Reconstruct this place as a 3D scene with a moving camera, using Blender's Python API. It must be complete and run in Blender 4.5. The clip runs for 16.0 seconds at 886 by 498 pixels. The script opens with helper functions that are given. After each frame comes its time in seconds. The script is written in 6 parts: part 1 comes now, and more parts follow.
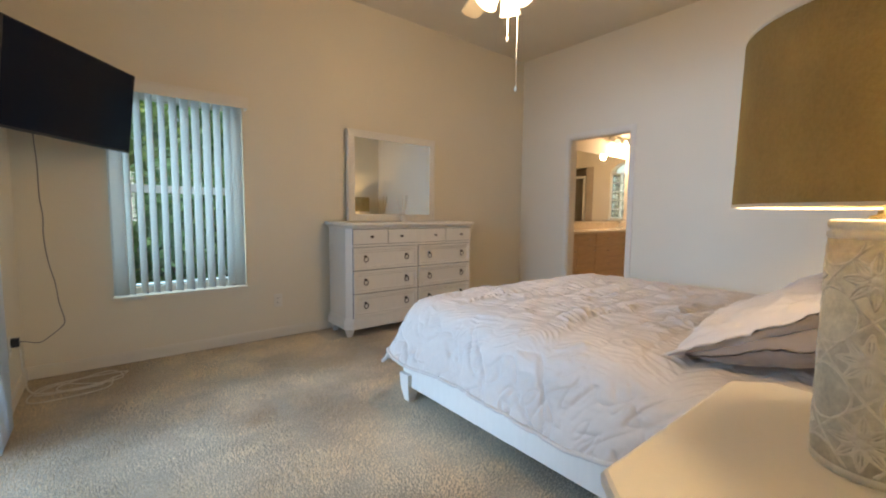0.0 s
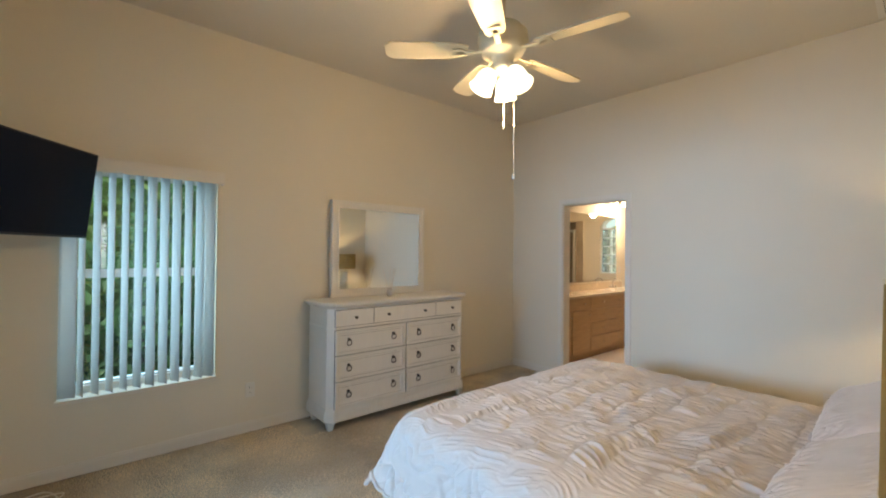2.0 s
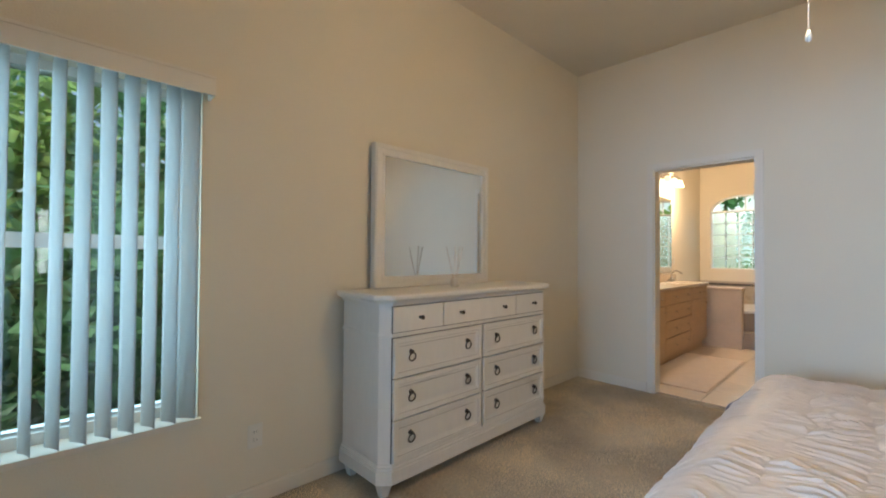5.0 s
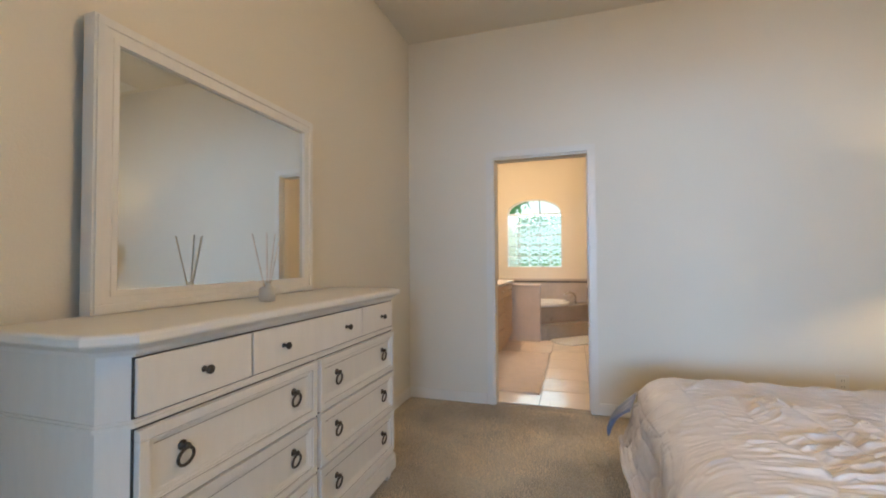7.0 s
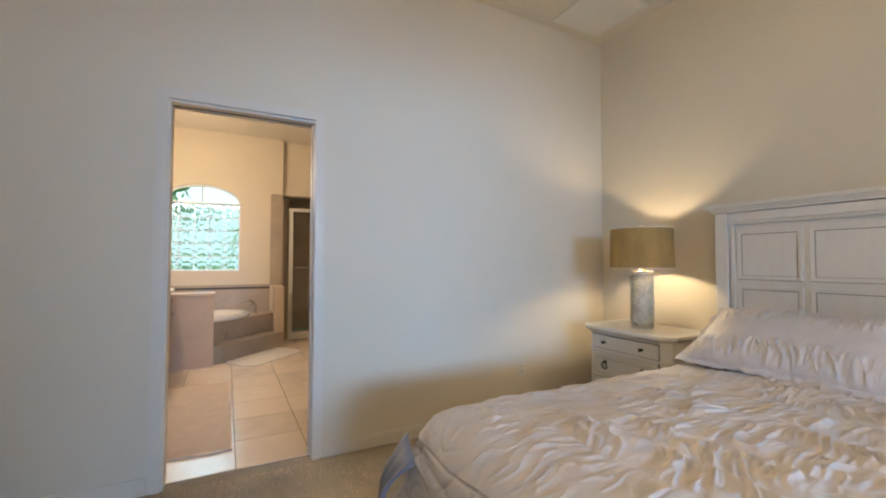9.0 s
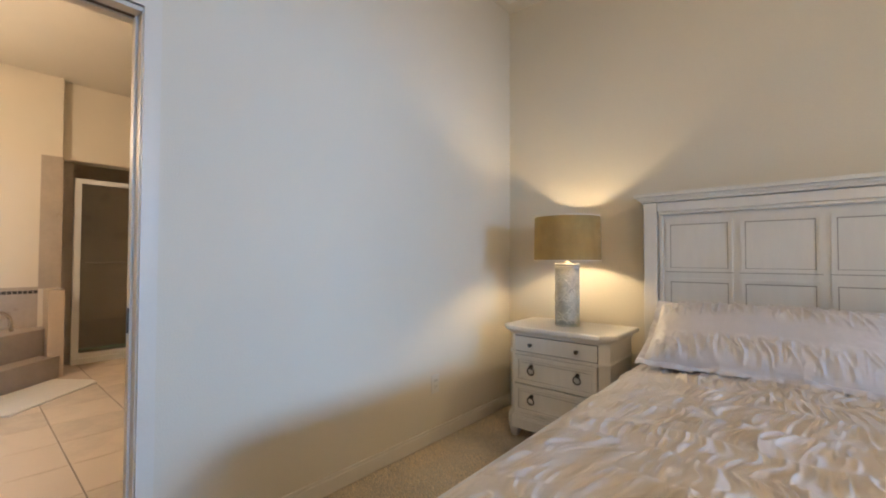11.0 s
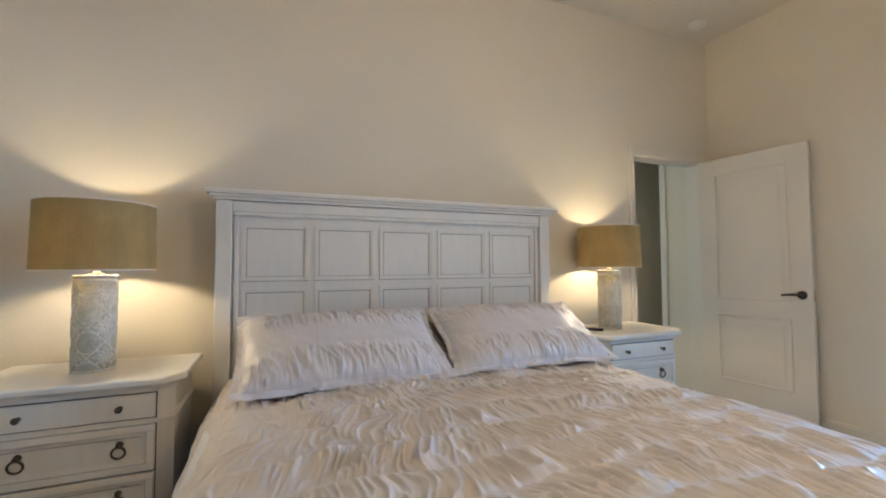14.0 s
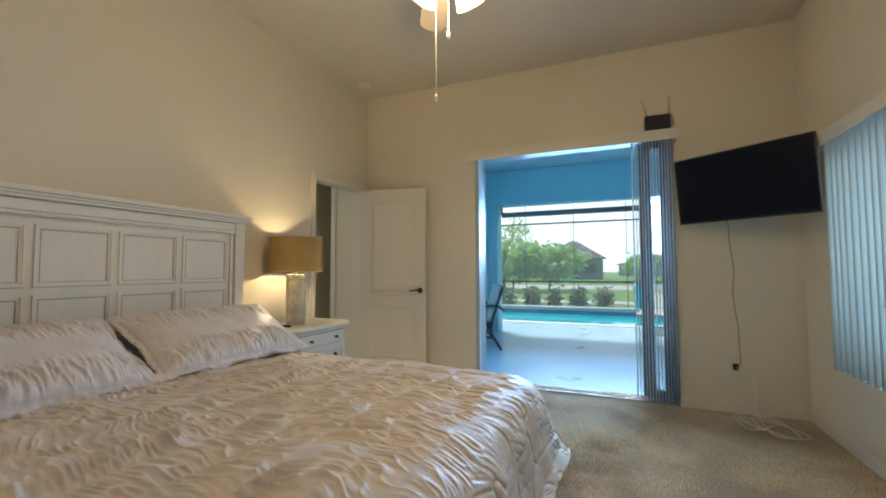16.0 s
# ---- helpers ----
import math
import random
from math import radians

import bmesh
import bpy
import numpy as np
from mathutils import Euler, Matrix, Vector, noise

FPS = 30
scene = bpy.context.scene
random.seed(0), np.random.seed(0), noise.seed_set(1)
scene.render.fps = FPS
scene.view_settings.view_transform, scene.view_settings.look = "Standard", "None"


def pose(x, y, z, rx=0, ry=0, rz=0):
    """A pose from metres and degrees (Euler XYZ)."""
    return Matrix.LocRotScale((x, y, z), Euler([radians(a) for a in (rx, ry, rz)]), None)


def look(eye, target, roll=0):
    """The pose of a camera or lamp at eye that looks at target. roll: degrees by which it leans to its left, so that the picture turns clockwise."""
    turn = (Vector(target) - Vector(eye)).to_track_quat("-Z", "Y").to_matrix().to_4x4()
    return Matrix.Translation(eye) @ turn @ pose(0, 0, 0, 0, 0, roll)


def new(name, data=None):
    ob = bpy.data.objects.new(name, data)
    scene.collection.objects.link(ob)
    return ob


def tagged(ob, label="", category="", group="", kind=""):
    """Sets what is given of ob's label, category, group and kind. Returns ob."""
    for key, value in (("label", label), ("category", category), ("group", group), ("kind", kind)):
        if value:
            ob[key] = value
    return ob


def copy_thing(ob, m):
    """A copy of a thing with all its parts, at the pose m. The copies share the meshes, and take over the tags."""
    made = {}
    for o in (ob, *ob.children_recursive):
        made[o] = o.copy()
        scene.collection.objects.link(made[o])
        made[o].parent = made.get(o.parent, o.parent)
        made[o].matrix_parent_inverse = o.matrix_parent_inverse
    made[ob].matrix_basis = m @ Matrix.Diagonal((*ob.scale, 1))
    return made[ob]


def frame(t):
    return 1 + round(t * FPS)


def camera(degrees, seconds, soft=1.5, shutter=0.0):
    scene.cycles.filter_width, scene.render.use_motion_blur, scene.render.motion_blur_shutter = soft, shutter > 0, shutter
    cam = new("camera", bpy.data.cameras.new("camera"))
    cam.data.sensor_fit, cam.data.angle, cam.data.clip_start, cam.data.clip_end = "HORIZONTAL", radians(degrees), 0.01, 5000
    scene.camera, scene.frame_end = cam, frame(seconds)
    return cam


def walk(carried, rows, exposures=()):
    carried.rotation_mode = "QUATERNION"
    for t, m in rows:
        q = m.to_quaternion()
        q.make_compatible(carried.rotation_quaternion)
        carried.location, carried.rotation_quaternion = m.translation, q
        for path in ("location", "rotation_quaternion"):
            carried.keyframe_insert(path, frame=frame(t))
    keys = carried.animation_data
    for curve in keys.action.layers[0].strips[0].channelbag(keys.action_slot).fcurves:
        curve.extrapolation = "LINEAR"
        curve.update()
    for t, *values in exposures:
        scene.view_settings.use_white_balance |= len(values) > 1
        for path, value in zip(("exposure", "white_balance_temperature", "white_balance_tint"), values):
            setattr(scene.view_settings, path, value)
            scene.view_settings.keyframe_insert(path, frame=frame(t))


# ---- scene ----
cam = camera(93.7, 16.0, soft=2.0)
PATH = [
    (0, (1.026, 1.182, 1.125), (2.278, 2.732, 0.955), 0.6),
    (0.5, (1.049, 1.19, 1.234), (2.313, 2.734, 1.108), 0.6),
    (1, (1.075, 1.221, 1.317), (2.355, 2.757, 1.253), 0.7),
    (1.5, (1.125, 1.311, 1.401), (2.42, 2.835, 1.38), 0.7),
    (2, (1.17, 1.411, 1.452), (2.473, 2.929, 1.472), 0.6),
    (2.5, (1.196, 1.598, 1.438), (2.503, 3.111, 1.485), 0.6),
    (3, (1.207, 1.837, 1.421), (2.519, 3.345, 1.491), 0.5),
    (3.2, (1.243, 1.92, 1.434), (2.542, 3.44, 1.489), 0.9),
    (5.3, (1.487, 2.961, 1.209), (2.92, 4.357, 1.244), 0.2),
    (5.5, (1.561, 3.05, 1.197), (3.034, 4.402, 1.245), 0.0),
    (6, (1.708, 3.246, 1.198), (3.308, 4.445, 1.25), -0.2),
    (6.5, (1.846, 3.448, 1.197), (3.606, 4.396, 1.256), -0.3),
    (7, (2.011, 3.576, 1.194), (3.918, 4.175, 1.249), -0.4),
    (7.5, (2.229, 3.681, 1.19), (4.215, 3.908, 1.239), -0.1),
    (8, (2.435, 3.779, 1.182), (4.427, 3.611, 1.233), 0.2),
    (8.5, (2.645, 3.873, 1.182), (4.567, 3.32, 1.24), 0.2),
    (9, (2.851, 3.932, 1.176), (4.624, 3.008, 1.243), 0.1),
    (9.2, (2.948, 3.954, 1.178), (4.638, 2.888, 1.248), -0.1),
    (11.3, (3.765, 3.816, 1.131), (4.949, 2.206, 1.204), 0.4),
    (11.5, (3.816, 3.757, 1.105), (4.884, 2.068, 1.200), 0.5),
    (12, (3.913, 3.671, 1.125), (4.665, 1.821, 1.223), 0.3),
    (12.5, (3.995, 3.592, 1.165), (4.381, 1.63, 1.236), -0.1),
    (13, (4.058, 3.504, 1.168), (4.049, 1.505, 1.23), -0.2),
    (13.3, (4.075, 3.474, 1.154), (3.837, 1.49, 1.234), -0.3),
    (13.5, (4.078, 3.468, 1.16), (3.69, 1.508, 1.237), -0.2),
    (14, (4.134, 3.488, 1.153), (3.38, 1.638, 1.236), -0.2),
    (14.5, (4.197, 3.577, 1.166), (3.112, 1.899, 1.243), -0.1),
    (15, (4.342, 3.639, 1.16), (2.934, 2.22, 1.234), -0.1),
    (15.5, (4.472, 3.703, 1.176), (2.821, 2.577, 1.25), -0.2),
    (16, (4.609, 3.652, 1.152), (2.77, 2.872, 1.254), -0.2),
]
EXPOSURES = [(0.0, 0.03, 6950, 11), (1.5, 0.03, 6750, 7), (3.0, 0.0, 6150, 5), (5.5, -0.05, 6450, 7), (6.5, 0.14, 6250, 8), (7.0, 0.2, 6150, 8), (8.5, 0.09, 5900, 7),
             (11.5, 0.12, 5800, 8), (12.5, 0.13, 5700, 5), (14.0, 0.13, 5350, 6), (14.5, 0.07, 5400, 4), (15.0, -0.22, 5950, 2), (16.0, -0.17, 6150, 2)]
walk(cam, [(t, look(eye, target, roll)) for t, eye, target, roll in PATH], EXPOSURES)

# ---------------------------------------------------------------- world, sun, daylight
world = bpy.data.worlds.new("world")
scene.world = world
world.use_nodes = True
wn = world.node_tree.nodes
sky = wn.new("ShaderNodeTexSky")
sky.sky_type = "NISHITA"
sky.sun_disc = False
sky.sun_elevation = radians(70.4)
sky.sun_rotation = radians(230.2)
sky.air_density = 1.2
sky.dust_density = 1.5
wn["Background"].inputs[1].default_value = 0.15
world.node_tree.links.new(sky.outputs[0], wn["Background"].inputs[0])


def lamp(name, kind, place, energy, color, size=0.03, size_y=None, aim=None):
    data = bpy.data.lights.new(name, kind)
    data.energy, data.color = energy, color
    ob = new(name, data)
    if kind == "AREA":
        data.shape, data.size, data.size_y = "RECTANGLE", size, size_y
        ob.matrix_world = look(place, aim)
    elif kind == "SUN":
        data.angle = size
        ob.matrix_world = look(place, aim)
    else:
        data.shadow_soft_size = size
        ob.location = place
    return ob


lamp("sun", "SUN", (-6, -5, 22), 5.0, (1.0, 0.96, 0.9), radians(8), aim=(0, 0, 0))
DAY = (0.38, 0.62, 1.0)
lamp("slider_daylight", "AREA", (0.535, 3.03, 1.30), 5, DAY, 1.42, 0.95, (3.0, 3.03, 0.98)).data.spread = radians(130)
lamp("deck_bounce", "AREA", (0.535, 3.03, 0.42), 4, DAY, 1.42, 0.6, (3.0, 3.03, 0.42))
lamp("lanai_daylight", "AREA", (-3.05, 3.35, 1.88), 88, (0.36, 0.61, 1.0), 2.5, 0.92, (0.0, 3.2, 1.40)).data.spread = radians(92)
lamp("window_daylight", "AREA", (1.485, 5.06, 1.25), 8.5, (0.52, 0.80, 1.0), 0.8, 1.4, (1.485, 3.0, 1.1))
lamp("bath_daylight", "AREA", (10.7, 4.24, 2.95), 105, (0.78, 0.93, 1.0), 1.6, 1.0, (8.6, 4.2, 0.4))

# ---------------------------------------------------------------- materials


def mat(name, col, rough=0.5, metal=0.0, var=0.08, scale=6.0, bump=0.1, bscale=80.0, stretch=(1, 1, 1), spec=0.5,
        sheen=0.0, coat=0.0, trans=0.0, rvar=0.08, weight=0.0, island=False, dist=0.01):
    m = bpy.data.materials.new(name)
    m.use_nodes = True
    nt = m.node_tree
    n, l = nt.nodes, nt.links
    b = n["Principled BSDF"]
    tc = n.new("ShaderNodeTexCoord")
    mp = n.new("ShaderNodeMapping")
    mp.inputs["Scale"].default_value = stretch
    l.new(tc.outputs["Object"], mp.inputs[0])
    big = n.new("ShaderNodeTexNoise")
    big.inputs["Scale"].default_value = scale
    big.inputs["Detail"].default_value = 5
    l.new(mp.outputs[0], big.inputs["Vector"])
    fine = n.new("ShaderNodeTexNoise")
    fine.inputs["Scale"].default_value = bscale
    fine.inputs["Detail"].default_value = 4
    l.new(mp.outputs[0], fine.inputs["Vector"])
    add = n.new("ShaderNodeMath")
    add.operation = "MULTIPLY_ADD"
    l.new(fine.outputs[0], add.inputs[0])
    add.inputs[1].default_value = 0.4
    l.new(big.outputs[0], add.inputs[2])
    src = add.outputs[0]
    if island:
        info = n.new("ShaderNodeObjectInfo")
        add2 = n.new("ShaderNodeMath")
        add2.operation = "MULTIPLY_ADD"
        l.new(info.outputs["Random"], add2.inputs[0])
        add2.inputs[1].default_value = 0.5
        l.new(src, add2.inputs[2])
        src = add2.outputs[0]
    ramp = n.new("ShaderNodeValToRGB")
    mid = 0.95 if island else 0.7
    ramp.color_ramp.elements[0].position = mid - 0.3
    ramp.color_ramp.elements[1].position = mid + 0.3
    ramp.color_ramp.elements[0].color = (*[c * (1 - var) for c in col], 1)
    ramp.color_ramp.elements[1].color = (*[min(1, c * (1 + var)) for c in col], 1)
    l.new(src, ramp.inputs[0])
    l.new(ramp.outputs[0], b.inputs["Base Color"])
    rr = n.new("ShaderNodeMapRange")
    rr.inputs[3].default_value = max(0.02, rough - rvar)
    rr.inputs[4].default_value = min(1, rough + rvar)
    l.new(big.outputs[0], rr.inputs[0])
    l.new(rr.outputs[0], b.inputs["Roughness"])
    b.inputs["Metallic"].default_value = metal
    b.inputs["Specular IOR Level"].default_value = spec
    b.inputs["Sheen Weight"].default_value = sheen
    b.inputs["Coat Weight"].default_value = coat
    b.inputs["Transmission Weight"].default_value = trans
    if bump:
        bp = n.new("ShaderNodeBump")
        bp.inputs["Strength"].default_value = bump
        bp.inputs["Distance"].default_value = dist
        l.new(fine.outputs[0], bp.inputs["Height"])
        l.new(bp.outputs[0], b.inputs["Normal"])
    if weight:  # thin cloth or leaf that lets some light through
        tr = n.new("ShaderNodeBsdfTranslucent")
        l.new(ramp.outputs[0], tr.inputs[0])
        mx = n.new("ShaderNodeMixShader")
        mx.inputs[0].default_value = weight
        l.new(b.outputs[0], mx.inputs[1])
        l.new(tr.outputs[0], mx.inputs[2])
        l.new(mx.outputs[0], n["Material Output"].inputs[0])
    return m


def glow(name, col, strength):
    m = bpy.data.materials.new(name)
    m.use_nodes = True
    b = m.node_tree.nodes["Principled BSDF"]
    b.inputs["Base Color"].default_value = (0.9, 0.88, 0.82, 1)
    b.inputs["Roughness"].default_value = 0.35
    b.inputs["Emission Color"].default_value = (*col, 1)
    b.inputs["Emission Strength"].default_value = strength
    return m


def carpet_material():
    m = mat("carpet", (0.56, 0.47, 0.335), 0.95, var=0.30, scale=1.6, bump=0.6, bscale=170, spec=0.1, sheen=0.3, dist=0.012)
    n, l = m.node_tree.nodes, m.node_tree.links
    for q in n:
        if q.type == "VALTORGB":
            q.color_ramp.elements[0].position, q.color_ramp.elements[1].position = 0.54, 0.86
        if q.type == "TEX_NOISE" and q.inputs["Scale"].default_value < 10:
            q.inputs["Distortion"].default_value = 0.5
    vo = n.new("ShaderNodeTexVoronoi")
    vo.inputs["Scale"].default_value = 110
    tc = n.new("ShaderNodeTexCoord")
    l.new(tc.outputs["Object"], vo.inputs["Vector"])
    mx = n.new("ShaderNodeMix")
    mx.data_type, mx.blend_type = "RGBA", "MULTIPLY"
    mx.inputs[0].default_value = 0.35
    b = n["Principled BSDF"]
    old = b.inputs["Base Color"].links[0].from_socket
    gray = n.new("ShaderNodeMapRange")
    gray.inputs[3].default_value, gray.inputs[4].default_value = 1.15, 0.35
    gray.inputs[2].default_value = 0.8
    l.new(vo.outputs["Distance"], gray.inputs[0])
    l.new(old, mx.inputs[6])
    l.new(gray.outputs[0], mx.inputs[7])
    l.new(mx.outputs[2], b.inputs["Base Color"])
    return m


WALL = mat("wall_paint", (0.74, 0.675, 0.55), 0.75, var=0.035, scale=1.2, bump=0.12, bscale=140, spec=0.25)
CEIL = mat("ceiling_paint", (0.70, 0.645, 0.54), 0.9, var=0.03, scale=2, bump=0.5, bscale=90, spec=0.2)
TRIM = mat("trim_paint", (0.74, 0.685, 0.59), 0.42, var=0.03, scale=3, bump=0.04, bscale=60)
CARPET = carpet_material()
FURN = mat("white_furniture_paint", (0.77, 0.735, 0.67), 0.38, var=0.035, scale=9, bump=0.05, bscale=60, stretch=(4, 4, 0.7))
FURN_T = mat("white_furniture_top", (0.78, 0.745, 0.68), 0.48, var=0.03, scale=4, bump=0.02, bscale=90)
# dark tone for glaze in the mouldings and the shade painted into their grooves
GLAZE_SHADE = mat("glaze_and_groove_shade", (0.36, 0.32, 0.27), 0.6, var=0.15, scale=20, bump=0.05)
BRONZE = mat("dark_bronze", (0.09, 0.075, 0.06), 0.42, metal=0.85, var=0.35, scale=40, bump=0.1)
MIRROR = mat("mirror_silver", (0.77, 0.79, 0.77), 0.02, metal=1.0, var=0.01, scale=1, bump=0, rvar=0.0)
COMF = mat("champagne_satin", (0.62, 0.555, 0.50), 0.46, var=0.07, scale=9, bump=0.22, bscale=75, stretch=(1, 0.5, 0.7), spec=0.5, sheen=0.3, dist=0.006)
SHAM = mat("silver_satin", (0.65, 0.61, 0.61), 0.40, var=0.06, scale=10, bump=0.22, bscale=70, stretch=(1, 1, 0.25), spec=0.6, sheen=0.35, dist=0.008)
GREYP = mat("grey_pillow_cotton", (0.27, 0.235, 0.23), 0.8, var=0.06, scale=14, bump=0.15, bscale=200, sheen=0.3)
SHEET = mat("white_sheet", (0.70, 0.69, 0.69), 0.8, var=0.04, scale=8, bump=0.2, bscale=120, sheen=0.2)
SHADE = mat("linen_shade", (0.37, 0.295, 0.14), 0.9, var=0.2, scale=11, bump=0.3, bscale=240, stretch=(1, 1, 0.6), spec=0.15, weight=0.30)
SHADE_IN = mat("shade_lining", (0.8, 0.74, 0.62), 0.8, var=0.03, bump=0.05)
LAMPD = mat("olive_wash_plaster", (0.58, 0.545, 0.44), 0.75, var=0.25, scale=30, bump=0.2, bscale=120)
LAMPB = mat("distressed_cream_plaster", (0.69, 0.65, 0.54), 0.62, var=0.22, scale=26, bump=0.2, bscale=120)
BRASS = mat("brushed_brass", (0.62, 0.50, 0.30), 0.3, metal=0.9, var=0.08)
CHROME = mat("chrome", (0.75, 0.75, 0.74), 0.14, metal=1.0, var=0.03, bump=0)
BLACK = mat("black_plastic", (0.012, 0.012, 0.014), 0.35, var=0.2, scale=20, bump=0.04)
SCREEN = mat("tv_screen", (0.005, 0.008, 0.018), 0.16, var=0.05, bump=0, spec=0.13, rvar=0.02)
BLIND = mat("vinyl_blind", (0.82, 0.84, 0.84), 0.5, var=0.03, scale=4, bump=0.06, bscale=90, stretch=(6, 6, 0.4), weight=0.5)
VINYL = mat("white_vinyl", (0.80, 0.80, 0.78), 0.35, var=0.03, bump=0.03)
PLASTIC = mat("white_plastic", (0.74, 0.71, 0.64), 0.4, var=0.02, bump=0.02)
CORDW = mat("white_cable", (0.74, 0.70, 0.62), 0.5, var=0.08, bump=0.02)
FANW = mat("fan_enamel", (0.70, 0.61, 0.42), 0.4, var=0.05, bump=0.03)
FROST = glow("lit_frosted_glass", (1.0, 0.86, 0.60), 3.2)
BULB = glow("lit_bath_glass", (1.0, 0.80, 0.52), 1.1)
BULB2 = glow("lit_bulb", (1.0, 0.75, 0.45), 10.0)
MAPLE = mat("maple_cabinet", (0.50, 0.345, 0.20), 0.45, var=0.14, scale=5, bump=0.06, bscale=40, stretch=(1, 1, 8))
COUNTER = mat("cultured_marble", (0.72, 0.60, 0.45), 0.25, var=0.1, scale=7, bump=0.02)
TILE = mat("beige_floor_tile", (0.75, 0.63, 0.50), 0.22, var=0.08, scale=5, bump=0.03, bscale=30, island=True)
GROUT = mat("grout", (0.30, 0.25, 0.19), 0.9, var=0.1, bump=0.2)
WTILE = mat("taupe_wall_tile", (0.44, 0.37, 0.29), 0.3, var=0.12, scale=4, bump=0.03, bscale=25)
TUB = mat("white_acrylic", (0.80, 0.78, 0.73), 0.18, var=0.01, bump=0)
RUG = mat("bath_rug", (0.77, 0.62, 0.48), 0.95, var=0.1, scale=12, bump=0.8, bscale=160, sheen=0.4)
RUGW = mat("white_bath_rug", (0.76, 0.72, 0.64), 0.95, var=0.05, scale=12, bump=0.8, bscale=160, sheen=0.4)
BLOCK = mat("glass_block", (0.80, 0.95, 0.96), 0.06, var=0.02, trans=1.0, bump=0.25, bscale=24, spec=0.5, dist=0.02)
GLASS = mat("clear_glass", (0.96, 0.98, 0.97), 0.02, var=0.0, trans=1.0, bump=0, rvar=0.0)
REED = mat("reed_stick", (0.62, 0.50, 0.36), 0.8, var=0.15, scale=30, bump=0.1)
DARKGAP = mat("shadow_wood", (0.05, 0.045, 0.04), 0.8, var=0.1, bump=0.1)
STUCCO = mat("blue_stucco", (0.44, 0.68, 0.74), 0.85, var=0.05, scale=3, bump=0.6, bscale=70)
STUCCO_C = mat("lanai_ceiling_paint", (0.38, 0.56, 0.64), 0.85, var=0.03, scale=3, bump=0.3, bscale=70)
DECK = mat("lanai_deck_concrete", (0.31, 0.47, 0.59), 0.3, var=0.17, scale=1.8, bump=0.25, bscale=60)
WATER = mat("pool_water", (0.05, 0.46, 0.56), 0.03, var=0.1, scale=1.5, bump=0.05, bscale=3, rvar=0.01)
COPING = mat("pool_blue_tile", (0.03, 0.14, 0.34), 0.2, var=0.3, scale=14, bump=0.05)
COPEW = mat("pool_coping_stone", (0.66, 0.66, 0.64), 0.6, var=0.08, bump=0.2)
SCREENB = mat("bronze_aluminium", (0.06, 0.06, 0.065), 0.5, metal=0.3, var=0.1)
LEAF = mat("shrub_leaf", (0.17, 0.36, 0.17), 0.5, var=0.5, scale=2.2, bump=0.05, weight=0.55)
LEAF3 = mat("pool_shrub_leaf", (0.085, 0.17, 0.05), 0.5, var=0.4, scale=3, bump=0.05, weight=0.25)
ALU = mat("grey_aluminium", (0.22, 0.23, 0.24), 0.45, metal=0.4, var=0.06)
# white frame coloured grey, toning down the daylight that falls on it
FRAMEG = mat("greyed_white_frame", (0.40, 0.44, 0.47), 0.4, var=0.06, bump=0.03)
FROSTB = mat("frosted_bottle_glass", (0.80, 0.75, 0.68), 0.3, var=0.04, trans=0.55, bump=0)
LINING = mat("grey_satin_lining", (0.16, 0.17, 0.23), 0.5, var=0.06, scale=9, bump=0.1, bscale=70, sheen=0.3)
HOUSED = mat("dark_house_siding", (0.17, 0.165, 0.19), 0.9, var=0.1, scale=2, bump=0.3)
LEAF2 = mat("light_leaf", (0.36, 0.54, 0.18), 0.5, var=0.4, scale=1.6, bump=0.05, weight=0.55)
BARK = mat("bark", (0.13, 0.10, 0.07), 0.9, var=0.3, scale=12, bump=0.6, bscale=40)
FLOWER = mat("red_flower", (0.45, 0.06, 0.05), 0.6, var=0.2, bump=0)
GRASS = mat("lawn", (0.10, 0.19, 0.04), 0.95, var=0.35, scale=0.8, bump=0.6, bscale=30)
ROADM = mat("pale_road", (0.36, 0.35, 0.33), 0.9, var=0.1, scale=0.5, bump=0.2)
ROOF = mat("grey_shingle", (0.12, 0.10, 0.11), 0.9, var=0.25, scale=2, bump=0.4, bscale=12)
HOUSEW = mat("house_stucco", (0.55, 0.50, 0.44), 0.9, var=0.06, scale=2, bump=0.3)
TURQ = mat("turquoise_glaze", (0.02, 0.42, 0.47), 0.25, var=0.15, scale=9, bump=0.03)
SLING = mat("sling_fabric", (0.58, 0.55, 0.50), 0.85, var=0.08, scale=20, bump=0.3, bscale=220)
SHADEROLL = mat("rolled_shade_fabric", (0.22, 0.21, 0.20), 0.8, var=0.1, scale=8, bump=0.2)

# ---------------------------------------------------------------- builders


def box(bm, x0, y0, z0, x1, y1, z1, bevel=0.0):
    m = Matrix.LocRotScale(((x0 + x1) / 2, (y0 + y1) / 2, (z0 + z1) / 2), None, (abs(x1 - x0), abs(y1 - y0), abs(z1 - z0)))
    got = bmesh.ops.create_cube(bm, size=1.0, matrix=m)
    if bevel:
        edges = list({e for v in got["verts"] for e in v.link_edges})
        bmesh.ops.bevel(bm, geom=edges, offset=bevel, segments=2, affect="EDGES", profile=0.5)
    return got["verts"]


def boxes(*many, bevel=0.0):
    bm = bmesh.new()
    for b in many:
        box(bm, *b, bevel=bevel)
    return bm


